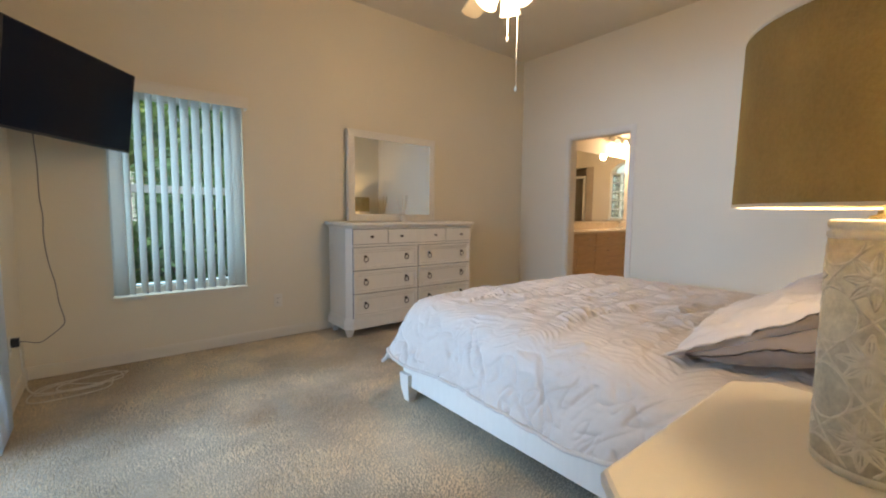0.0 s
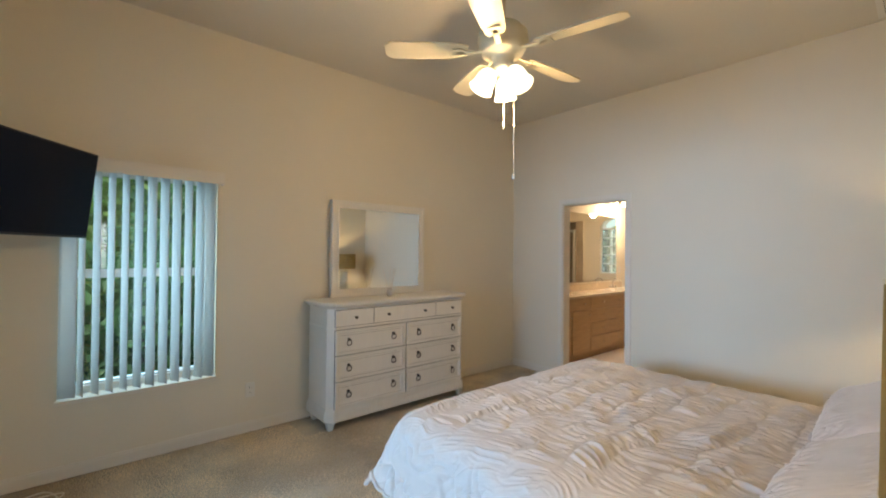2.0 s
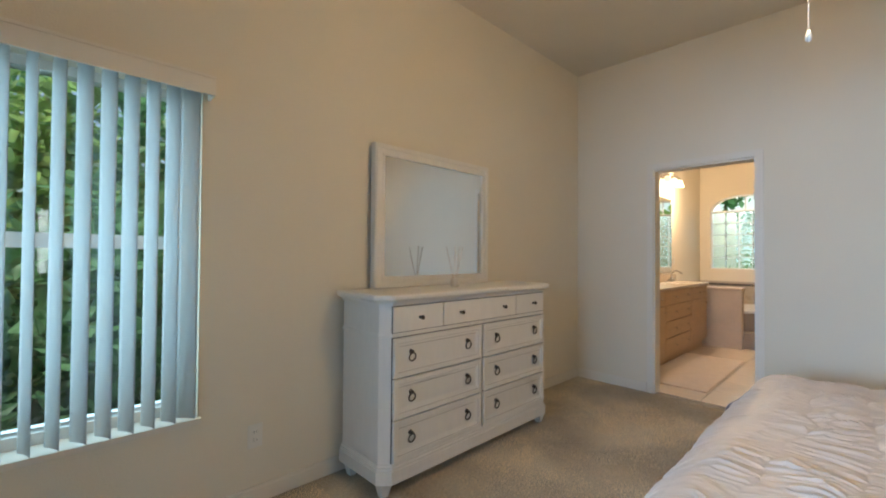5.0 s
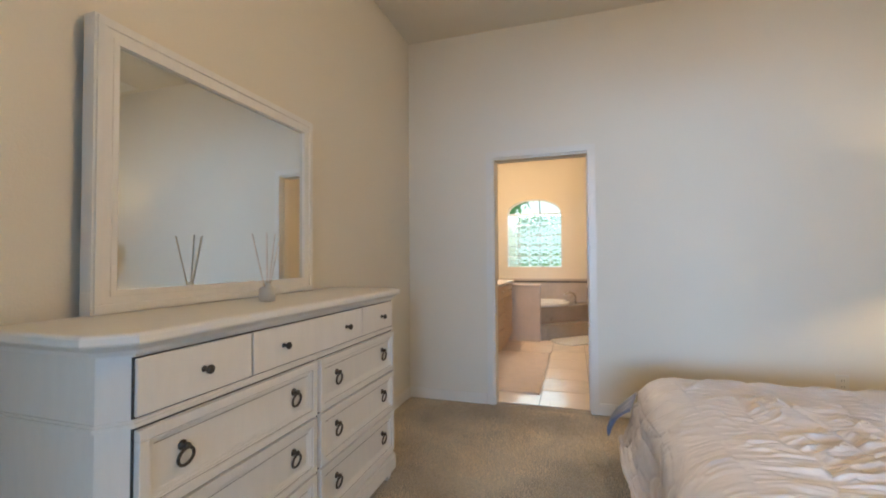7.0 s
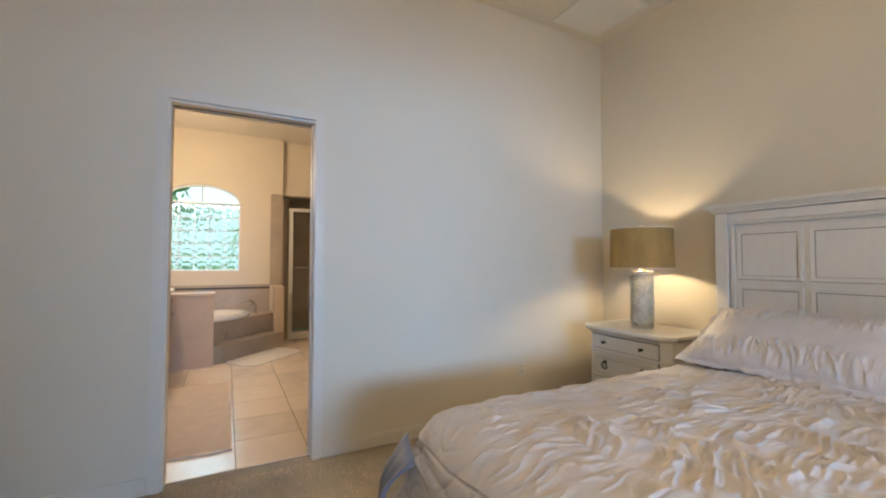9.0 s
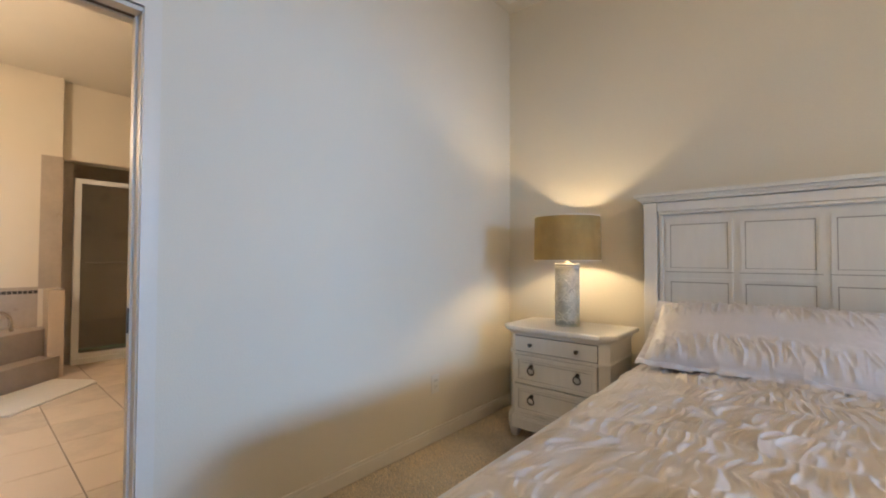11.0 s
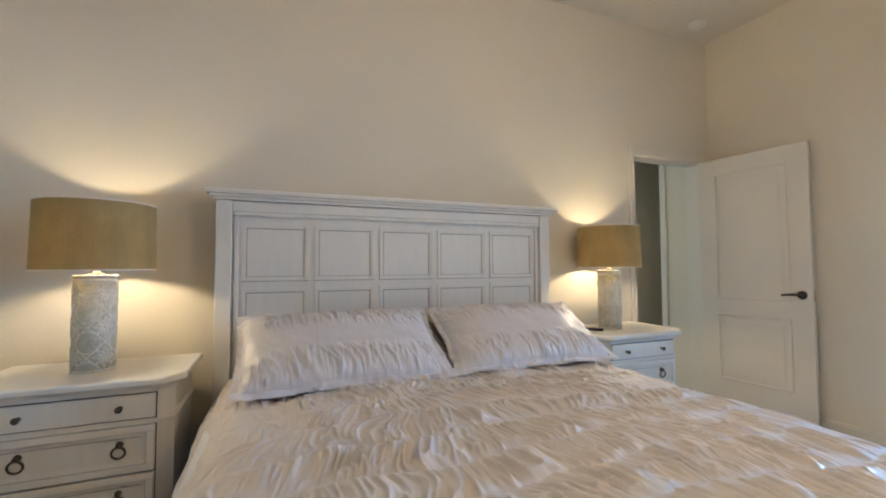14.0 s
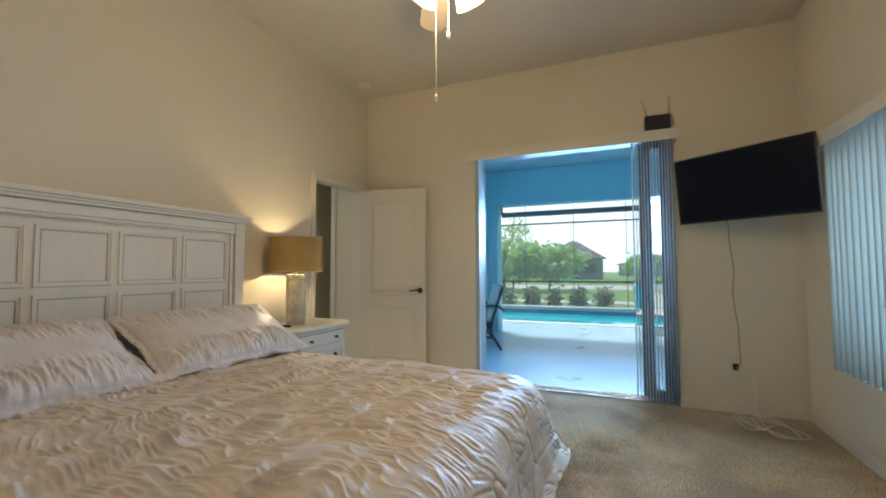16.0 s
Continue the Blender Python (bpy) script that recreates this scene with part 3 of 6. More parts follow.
# ---------------------------------------------------------------- sliding door, its blind and valance
sd = thing("sliding_door", "white aluminium sliding glass door pushed fully open", "sliding door", kind="structure")
xo = X0 - 0.2
part("door_frame", boxes((xo - 0.005, SY0, 0, X0 + 0.006, SY0 + 0.04, SZ1), (xo, SY1 - 0.04, 0, X0 - 0.02, SY1, SZ1), (xo, SY0 + 0.04, SZ1 - 0.04, X0 - 0.02, SY1 - 0.04, SZ1)), FRAMEG, sd)
part("track", boxes((xo + 0.01, SY0 + 0.04, -0.004, X0 - 0.03, SY1 - 0.04, 0.012), (xo + 0.05, SY0 + 0.04, 0.012, xo + 0.056, SY1 - 0.04, 0.024),
     (xo + 0.11, SY0 + 0.04, 0.012, xo + 0.116, SY1 - 0.04, 0.024)), CHROME, sd, "grey metal floor track")
for dx, y0, y1 in ((0.035, 3.83, SY1 - 0.04), (0.095, 3.88, SY1 - 0.05)):
    pn = part("sliding_panel", boxes((xo + dx, y0, 0.025, xo + dx + 0.035, y0 + 0.05, SZ1 - 0.045), (xo + dx, y1 - 0.05, 0.025, xo + dx + 0.035, y1, SZ1 - 0.045),
              (xo + dx, y0 + 0.05, 0.025, xo + dx + 0.035, y1 - 0.05, 0.1), (xo + dx, y0 + 0.05, SZ1 - 0.11, xo + dx + 0.035, y1 - 0.05, SZ1 - 0.045)), ALU, sd, "grey framed glass panel")
    part("glass", boxes((xo + dx + 0.015, y0 + 0.05, 0.1, xo + dx + 0.02, y1 - 0.05, SZ1 - 0.11)), GLASS, pn).visible_shadow = False

sb = thing("slider_blind", "grey white vertical vane blind stacked beside the sliding door", "blind")
bm = bmesh.new()
box(bm, X0 + 0.085, SY0 - 0.085, 2.262, X0 + 0.097, SY1 + 0.035, 2.352, bevel=0.002)
box(bm, X0 + 0.001, SY0 - 0.085, 2.262, X0 + 0.085, SY0 - 0.073, 2.352)
box(bm, X0 + 0.001, SY1 + 0.023, 2.262, X0 + 0.085, SY1 + 0.035, 2.352)
box(bm, X0 + 0.001, SY0 - 0.073, 2.343, X0 + 0.085, SY1 + 0.023, 2.352)
part("valance", bm, TRIM, sb, "cream vinyl valance")
part("headrail", boxes((X0 + 0.025, SY0 - 0.06, 2.29, X0 + 0.065, SY1 + 0.01, 2.32)), VINYL, sb)
vane = part("vane", slat_bm(0.052, 2.26), BLIND, sb, smooth=True)
vanes(sb, vane, [(X0 + 0.028, 3.775 + i * 0.0235, 2.29, random.uniform(-9, 9) + (0 if i else 14)) for i in range(14)])

# ---------------------------------------------------------------- chests: dresser and nightstands


def chamfered(w, d0, d1, c):
    """Plan outline of a top with cut front corners: width, back and front depth (front towards -y)."""
    return [(-w / 2, -d0), (-w / 2, -d1 + c), (-w / 2 + c, -d1), (w / 2 - c, -d1), (w / 2, -d1 + c), (w / 2, -d0)]


def ring_pull(bm, x, y, z, r=0.022):
    bm2 = bmesh.new()
    lathe(bm2, [(0.0, 0.0), (0.013, 0.0), (0.012, 0.004), (0.006, 0.006), (0.006, 0.014), (0.009, 0.017), (0.008, 0.022), (0.0, 0.024)], seg=14)
    bmesh.ops.transform(bm2, matrix=pose(x, y, z + r * 1.15, 90), verts=bm2.verts[:])
    torus(bm2, (x, y - 0.014, z - 0.002), r, 0.0042, Euler((radians(8), 0, 0)).to_matrix(), 22, 8)
    me = bpy.data.meshes.new("tmp")
    bm2.to_mesh(me)
    bm2.free()
    bm.from_mesh(me)
    bpy.data.meshes.remove(me)


def knob(bm, x, y, z):
    bm2 = bmesh.new()
    lathe(bm2, [(0.0, 0.0), (0.009, 0.0), (0.006, 0.004), (0.006, 0.014), (0.012, 0.019), (0.0125, 0.024), (0.008, 0.029), (0.0, 0.03)], seg=14)
    bmesh.ops.transform(bm2, matrix=pose(x, y, z, 90), verts=bm2.verts[:])
    me = bpy.data.meshes.new("tmp")
    bm2.to_mesh(me)
    bm2.free()
    bm.from_mesh(me)
    bpy.data.meshes.remove(me)


def chest(name, label, category, W, D, top, rows, upper, group=""):
    """A painted chest: back at y=0, front at -D, cut front corners, plinth on tapered feet.
    upper: plain top drawers (x0, x1, knob xs); rows: framed drawers (x0, x1, z0, z1, ring xs)."""
    ch = thing(name, label, category, group=group)
    zb = 0.075
    c = 0.05
    bm = bmesh.new()
    prism(bm, chamfered(W, 0, D, c), 0.17, top - 0.055)
    part("body", bm, FURN, ch)
    bm = bmesh.new()
    outline = lambda o, k: chamfered(W + 2 * o, 0, D + o, c + o * k)
    stack(bm, [(outline(o, 0.4), z) for z0, z1, o in ((zb, 0.14, 0.022), (0.14, 0.155, 0.016), (0.155, 0.17, 0.008)) for z in (z0, z1)])
    part("plinth", bm, FURN, ch)
    bm = bmesh.new()
    zz = upper[0]
    stack(bm, [(outline(o, 0.4), z) for z0, z1, o in ((zz - 0.006, zz + 0.004, 0.010), (zz + 0.004, zz + 0.010, 0.005)) for z in (z0, z1)])
    part("waist_moulding", bm, FURN, ch)
    bm = bmesh.new()
    stack(bm, [(outline(o, 0.5), z) for z, o in ((top - 0.055, 0.010), (top - 0.044, 0.013), (top - 0.035, 0.026), (top - 0.031, 0.036), (top - 0.027, 0.044), (top - 0.022, 0.047), (top - 0.008, 0.047), (top - 0.003, 0.044), (top, 0.038))])
    part("top", bm, FURN_T, ch)
    for sx in (-1, 1):
        for y in (-D + 0.04, -0.05):
            bm = bmesh.new()
            x = sx * (W / 2 - 0.03)
            lo, hi = 0.018, 0.034
            a = [bm.verts.new((x + p * lo, y + q * lo, 0)) for p, q in ((-1, -1), (1, -1), (1, 1), (-1, 1))]
            b = [bm.verts.new((x + p * hi, y + q * hi, zb)) for p, q in ((-1, -1), (1, -1), (1, 1), (-1, 1))]
            bm.faces.new(a[::-1]), bm.faces.new(b)
            for i in range(4):
                bm.faces.new((a[i], a[(i + 1) % 4], b[(i + 1) % 4], b[i]))
            part("foot", bm, FURN, ch)
    for x0, x1, ks in upper[1]:
        bm = bmesh.new()
        box(bm, x0, -D - 0.009, zz + 0.016, x1, -D + 0.003, top - 0.066, bevel=0.002)
        dr = part("drawer", bm, FURN, ch)
        part("drawer_gap", boxes((x0 - 0.004, -D - 0.0012, zz + 0.012, x1 + 0.004, -D + 0.004, top - 0.062)), DARKGAP, dr, "dark gap round the drawer")
        for k in ks:
            bm = bmesh.new()
            knob(bm, k, -D - 0.009, (zz + top - 0.05) / 2)
            part("knob", bm, BRONZE, dr, "dark bronze knob", smooth=True)
    for x0, x1, z0, z1, ks in rows:
        bm = bmesh.new()
        f = 0.026
        for a in ((x0, z0, x1, z0 + f), (x0, z1 - f, x1, z1), (x0, z0 + f, x0 + f, z1 - f), (x1 - f, z0 + f, x1, z1 - f)):
            box(bm, a[0], -D - 0.019, a[1], a[2], -D + 0.003, a[3], bevel=0.002)
        for g, dd in ((f, -0.014), (f + 0.007, -0.009), (f + 0.014, -0.005)):
            for a in ((x0 + g, z0 + g, x1 - g, z0 + g + 0.007), (x0 + g, z1 - g - 0.007, x1 - g, z1 - g), (x0 + g, z0 + g + 0.007, x0 + g + 0.007, z1 - g - 0.007), (x1 - g - 0.007, z0 + g + 0.007, x1 - g, z1 - g - 0.007)):
                box(bm, a[0], -D + dd, a[1], a[2], -D + 0.003, a[3])
        dr = part("drawer", bm, FURN, ch)
        part("drawer_gap", boxes((x0 - 0.004, -D - 0.0012, z0 - 0.004, x1 + 0.004, -D + 0.004, z1 + 0.004)), DARKGAP, dr, "dark gap round the drawer")
        # dark strips inside the drawer frame: glaze plus painted recess shade
        part("glaze_shade_line", boxes((x0 + f - 0.0005, -D - 0.0145, z0 + f - 0.0005, x1 - f + 0.0005, -D - 0.0025, z0 + f + 0.002), (x0 + f - 0.0005, -D - 0.0145, z1 - f - 0.002, x1 - f + 0.0005, -D - 0.0025, z1 - f + 0.0005), (x0 + f + 0.018, -D - 0.0056, z1 - f - 0.021, x1 - f - 0.018, -D - 0.0025, z1 - f - 0.0185), (x0 + f - 0.0005, -D - 0.0145, z0 + f + 0.002, x0 + f + 0.002, -D - 0.0025, z1 - f - 0.002), (x1 - f - 0.002, -D - 0.0145, z0 + f + 0.002, x1 - f + 0.0005, -D - 0.0025, z1 - f - 0.002)), GLAZE_SHADE, dr, "thin line of antique glaze and painted groove shade")
        part("drawer_panel", boxes((x0 + f + 0.021, -D - 0.003, z0 + f + 0.021, x1 - f - 0.021, -D + 0.003, z1 - f - 0.021)), FURN, dr)
        for k in ks:
            bm = bmesh.new()
            ring_pull(bm, k, -D - 0.004, (z0 + z1) / 2 - 0.004)
            part("ring_pull", bm, BRONZE, dr, "dark bronze ring pull", smooth=True)
    return ch


DX = 3.405
rows = []
for z0, z1 in ((0.608, 0.812), (0.396, 0.600), (0.178, 0.388)):
    rows.append((-0.695, -0.012, z0, z1, (-0.575, -0.135)))
    rows.append((0.012, 0.695, z0, z1, (0.145, 0.575)))
upper = (0.826, [(-0.695, -0.342, (-0.515,)), (-0.334, 0.356, (-0.195, 0.215)), (0.364, 0.695, (0.56,))])
dresser = chest("dresser", "white painted nine drawer dresser with ring pulls and cut corners", "dresser", 1.49, 0.395, 1.04, rows, upper)
dresser.matrix_basis = pose(DX, Y1 - 0.04, 0)

mir = thing("dresser_mirror", "white framed rectangular mirror standing on the dresser", "mirror")
mx0, mx1, mz0, mz1, my = 2.842, 3.895, 1.0405, 1.927, 4.892
bm = bmesh.new()
fw = 0.068
for g0, g1, d in ((0, fw, 0.0), (0.006, 0.03, -0.008), (0.052, fw + 0.002, -0.004)):
    for a in ((mx0 + g0, mz0 + g0, mx1 - g0, mz0 + g1), (mx0 + g0, mz1 - g1, mx1 - g0, mz1 - g0), (mx0 + g0, mz0 + g1, mx0 + g1, mz1 - g1), (mx1 - g1, mz0 + g1, mx1 - g0, mz1 - g1)):
        box(bm, a[0], my + d, a[1], a[2], my + 0.046, a[3], bevel=0.0015)
part("mirror_frame", bm, FURN, mir)
part("mirror_glass", boxes((mx0 + fw - 0.006, my + 0.012, mz0 + fw - 0.006, mx1 - fw + 0.006, my + 0.018, mz1 - fw + 0.006)), MIRROR, mir)
part("mirror_back", boxes((mx0 + 0.01, my + 0.0465, mz0 + 0.01, mx1 - 0.01, my + 0.055, mz1 - 0.01), (mx0 + 0.2, my + 0.055, 1.0405, mx0 + 0.28, my + 0.07, 1.5), (mx1 - 0.28, my + 0.055, 1.0405, mx1 - 0.2, my + 0.07, 1.5)), DARKGAP, mir, "dark board backing")

df = thing("reed_diffuser", "small glass reed diffuser with bare sticks", "diffuser", (3.345, 4.71, 1.0405))
bm = bmesh.new()
lathe(bm, [(0.0, 0.0), (0.026, 0.0), (0.029, 0.006), (0.029, 0.05), (0.012, 0.06), (0.012, 0.072), (0.009, 0.072), (0.009, 0.058), (0.026, 0.047), (0.026, 0.008), (0.0, 0.006)], seg=20)
part("bottle", bm, FROSTB, df, "pale frosted glass bottle", smooth=True)
random.seed(11)
for a, tilt in ((20, 12), (75, 7), (165, 17), (335, 15)):
    bm = bmesh.new()
    q = Vector((math.cos(radians(a)) * math.sin(radians(tilt)), math.sin(radians(a)) * math.sin(radians(tilt)), math.cos(radians(tilt))))
    q.y *= 0.35
    tube(bm, [Vector((0, 0, 0.01)) - q * 0.0, Vector((0, 0, 0.01)) + q * 0.26], 0.0027, 6)
    part("reed", bm, REED, df)

nrows = [(-0.265, 0.265, 0.362, 0.538, (-0.15, 0.15)), (-0.265, 0.265, 0.176, 0.354, (-0.15, 0.15))]
ns = chest("nightstand", "white painted three drawer nightstand with ring pulls beside the bed", "nightstand", 0.64, 0.43, 0.722, nrows, (0.547, [(-0.265, 0.265, (-0.15, 0.15))]), group="bedside nightstands")
NSA, NSB, NSY = 4.825, 1.915, 1.075
ns.matrix_basis = pose(NSA, NSY, 0, 0, 0, 180)
copy_thing(ns, pose(NSB, NSY - 0.04, 0, 0, 0, 180))

# ---------------------------------------------------------------- table lamps


def table_lamp():
    t = thing("table_lamp", "lit table lamp with brown linen drum shade and embossed cream column", "table lamp", group="bedside lamps")
    R, h = 0.074, 0.40
    th = np.linspace(0, 2 * math.pi, 321)
    zz = np.linspace(0.012, h - 0.02, 260)
    A, Z = np.meshgrid(th, zz)
    p = 2 * math.pi * R / 4
    u, v = A * R / p, Z / 0.124
    cu, cv = u - np.floor(u) - 0.5, v - np.floor(v) - 0.5
    ridge = lambda q, w: np.exp(-(q / w) ** 2)
    latt = ridge(np.abs(cu) + np.abs(cv) - 0.5, 0.026)
    rr, pa = np.hypot(cu, cv), np.arctan2(cv, cu)
    off = rr * np.abs(np.sin(4 * pa)) / 4
    leaf_ = 0.042 * np.sin(np.pi * ((rr - 0.07) / 0.29).clip(0, 1)) ** 0.7 + 1e-4
    petal = np.maximum(ridge(off - leaf_, 0.011), 0.55 * ridge(off, 0.012)) * (rr > 0.07) * (rr < 0.37)
    arcs = ridge(np.hypot(np.abs(cu) - 0.5, np.abs(cv) - 0.5) - 0.36, 0.018)
    hub = ridge(rr, 0.06)
    edge = np.minimum(1, np.minimum(Z - 0.012, h - 0.03 - Z) / 0.012).clip(0, 1)
    rad = R + 0.0038 * np.maximum.reduce([latt * 0.8, petal, arcs * 0.9, hub * 1.2]) * edge + 0.0006 * vnoise(A * 14, Z * 190)
    bm = bmesh.new()
    grid_mesh(bm, np.dstack([rad * np.cos(A), rad * np.sin(A), Z]))
    bmesh.ops.remove_doubles(bm, verts=bm.verts[:], dist=1e-5)
    col_ = part("column", bm, LAMPB, t, "embossed cream plaster column", smooth=True)
    bm = bmesh.new()
    lathe(bm, [(0.0, 0.013), (R + 0.0011, 0.013), (R + 0.0011, h - 0.029), (0.0, h - 0.028)], seg=72)
    part("recess_wash", bm, LAMPD, col_, "olive grey wash in the recesses", smooth=True)
    bm = bmesh.new()
    lathe(bm, [(0.0, 0.0), (R + 0.002, 0.0), (R + 0.003, 0.012), (R - 0.004, 0.014), (0.0, 0.014)], seg=48)
    part("base_rim", bm, LAMPB, t, smooth=True)
    bm = bmesh.new()
    lathe(bm, [(0.0, h - 0.03), (R + 0.0015, h - 0.03), (R + 0.0035, h - 0.027), (R + 0.0035, h - 0.02), (R - 0.001, h - 0.018), (R - 0.001, h - 0.014), (R + 0.003, h - 0.012), (R + 0.003, h - 0.004), (R, h), (0.0, h + 0.001)], seg=56)
    part("top_rim", bm, LAMPB, t, smooth=True)
    bm = bmesh.new()
    lathe(bm, [(0.0, h), (0.03, h), (0.03, h + 0.006), (0.014, h + 0.01), (0.014, h + 0.07), (0.0, h + 0.07)], seg=20)
    for s in (-1, 1):
        tube(bm, curve_points([(0.0, s * 0.014, h + 0.03), (0, s * 0.06, h + 0.08), (0, s * 0.06, h + 0.2), (0, 0, h + 0.292)], 6), 0.002, 6)
    part("socket", bm, BRASS, t, smooth=True)
    bm = bmesh.new()
    lathe(bm, [(0.0, h + 0.07), (0.014, h + 0.075), (0.028, h + 0.11), (0.022, h + 0.135), (0.0, h + 0.145)], seg=16)
    part("bulb", bm, BULB2, t, "glowing bulb", smooth=True).visible_shadow = False
    z0, z1, r0, r1 = h + 0.018, h + 0.30, 0.21, 0.205
    bm = bmesh.new()
    lathe(bm, [(r0, z0), (r1, z1), (r1 - 0.0035, z1), (r0 - 0.0035, z0)], seg=72, close=True)
    sh = part("shade", bm, SHADE, t, "brown linen drum shade", smooth=False)
    for z, r in ((z0, r0), (z1 - 0.004, r1)):
        bm = bmesh.new()
        lathe(bm, [(r + 0.001, z), (r + 0.001, z + 0.005), (r - 0.005, z + 0.005), (r - 0.005, z)], seg=72, close=True)
        part("trim", bm, SHADE_IN, sh)
    bm = bmesh.new()
    for k in range(3):
        a = radians(120 * k + 30)
        tube(bm, [(0, 0, z1 - 0.008), ((r1 - 0.005) * math.cos(a), (r1 - 0.005) * math.sin(a), z1 - 0.004)], 0.0018, 6)
    lathe(bm, [(0.0, z1 - 0.012), (0.008, z1 - 0.01), (0.006, z1 + 0.004), (0.012, z1 + 0.012), (0.010, z1 + 0.024), (0.0, z1 + 0.028)], seg=14)
    part("finial", bm, SHADE_IN, t, "cream finial and shade spider", smooth=True)
    return t


LY = 1.30
tl = table_lamp()
tl.matrix_basis = pose(4.83, LY, 0.7225)
copy_thing(tl, pose(1.972, LY - 0.057, 0.7225, 0, 0, 40))
for x, y in ((4.83, LY), (1.972, LY - 0.057)):
    lamp("table_lamp_light", "POINT", (x, y, 1.245), 11.5, (1.0, 0.72, 0.40), 0.03)

rc = thing("remote_control", "slim black remote control lying on the nightstand", "remote control", (2.16, 1.27, 0.7225), 35)
part("body", boxes((-0.022, -0.075, 0, 0.022, 0.075, 0.016), bevel=0.004), BLACK, rc)
for i in range(6):
    for j in range(3):
        part("button", boxes((-0.014 + j * 0.011, -0.055 + i * 0.018, 0.0162, -0.008 + j * 0.011, -0.047 + i * 0.018, 0.018)), PLASTIC if i == 5 else GREYP, rc)

# ---------------------------------------------------------------- bed
BX = 3.405
bed = thing("bed", "white painted king bed frame with panelled headboard", "bed")
HY = 1.07   # back of the headboard
bm = bmesh.new()
hw, ztop = 1.0, 1.49
box(bm, BX - hw, HY, 0.18, BX + hw, HY + 0.055, ztop - 0.005)
part("headboard_panel", bm, FURN, bed)
bm = bmesh.new()
f = HY + 0.055
for s in (-1, 1):                                   # side posts
    box(bm, BX + s * hw, HY - 0.002, 0.0, BX + s * (hw - 0.075), f + 0.03, ztop, bevel=0.004)
    box(bm, BX + s * (hw - 0.085), f - 0.002, 0.3, BX + s * (hw - 0.105), f + 0.018, ztop - 0.07, bevel=0.003)
box(bm, BX - hw + 0.075, f - 0.002, ztop - 0.055, BX + hw - 0.075, f + 0.022, ztop - 0.002, bevel=0.003)
part("headboard_frame", bm, FURN, bed)
bm = bmesh.new()
steps_ = []
for z0, z1, o in ((ztop, ztop + 0.016, 0.012), (ztop + 0.016, ztop + 0.03, 0.026), (ztop + 0.03, ztop + 0.05, 0.044), (ztop + 0.05, ztop + 0.056, 0.036)):
    pts_ = [(BX - hw - o, HY - 0.004), (BX + hw + o, HY - 0.004), (BX + hw + o, f + 0.03 + o), (BX - hw - o, f + 0.03 + o)]
    steps_ += [(pts_, z0 + 0.002), (pts_, z1 - 0.001)]
stack(bm, steps_)
part("cornice", bm, FURN, bed)
part("bead", boxes((BX - hw + 0.08, f - 0.002, ztop - 0.075, BX + hw - 0.08, f + 0.03, ztop - 0.058), bevel=0.004), FURN, bed)
pw, pitch = 0.326, 0.359
for row, (z0, z1) in enumerate(((1.08, 1.376), (0.745, 1.042))):
    for i in range(5):
        x = BX + (i - 2) * pitch
        bm = bmesh.new()
        for g, w, d in ((0, 0.009, 0.010), (0.009, 0.007, 0.006), (0.016, 0.005, 0.003)):
            for a in ((x - pw / 2 + g, z0 + g, x + pw / 2 - g, z0 + g + w), (x - pw / 2 + g, z1 - g - w, x + pw / 2 - g, z1 - g),
                      (x - pw / 2 + g, z0 + g + w, x - pw / 2 + g + w, z1 - g - w), (x + pw / 2 - g - w, z0 + g + w, x + pw / 2 - g, z1 - g - w)):
                box(bm, a[0], f - 0.002, a[1], a[2], f + d, a[3])
        pm = part("panel_moulding", bm, FURN, bed)
        # dark strips under and inside the moulding paint its shade along with the glaze
        part("glaze_shade_line", boxes((x - pw / 2 - 0.003, f - 0.001, z0 - 0.004, x + pw / 2 + 0.003, f + 0.0025, z0), (x - pw / 2 + 0.02, f - 0.001, z1 - 0.026, x + pw / 2 - 0.02, f + 0.0034, z1 - 0.021),
             (x - pw / 2 + 0.021, f - 0.001, z0 + 0.02, x - pw / 2 + 0.025, f + 0.0032, z1 - 0.026), (x + pw / 2 - 0.025, f - 0.001, z0 + 0.02, x + pw / 2 - 0.021, f + 0.0032, z1 - 0.026),
             (x - pw / 2 + 0.02, f - 0.001, z0 + 0.021, x + pw / 2 - 0.02, f + 0.0028, z0 + 0.0235)), GLAZE_SHADE, pm, "thin line of antique glaze and painted groove shade")
for s in (-1, 1):                                   # side rails
    bm = bmesh.new()
    box(bm, BX + s * 1.015, f, 0.09, BX + s * 0.985, 3.21, 0.32, bevel=0.004)
    part("side_rail", bm, FURN, bed)
bm = bmesh.new()
box(bm, BX - 1.015, 3.21, 0.09, BX + 1.015, 3.245, 0.32, bevel=0.004)
part("foot_rail", bm, FURN, bed)
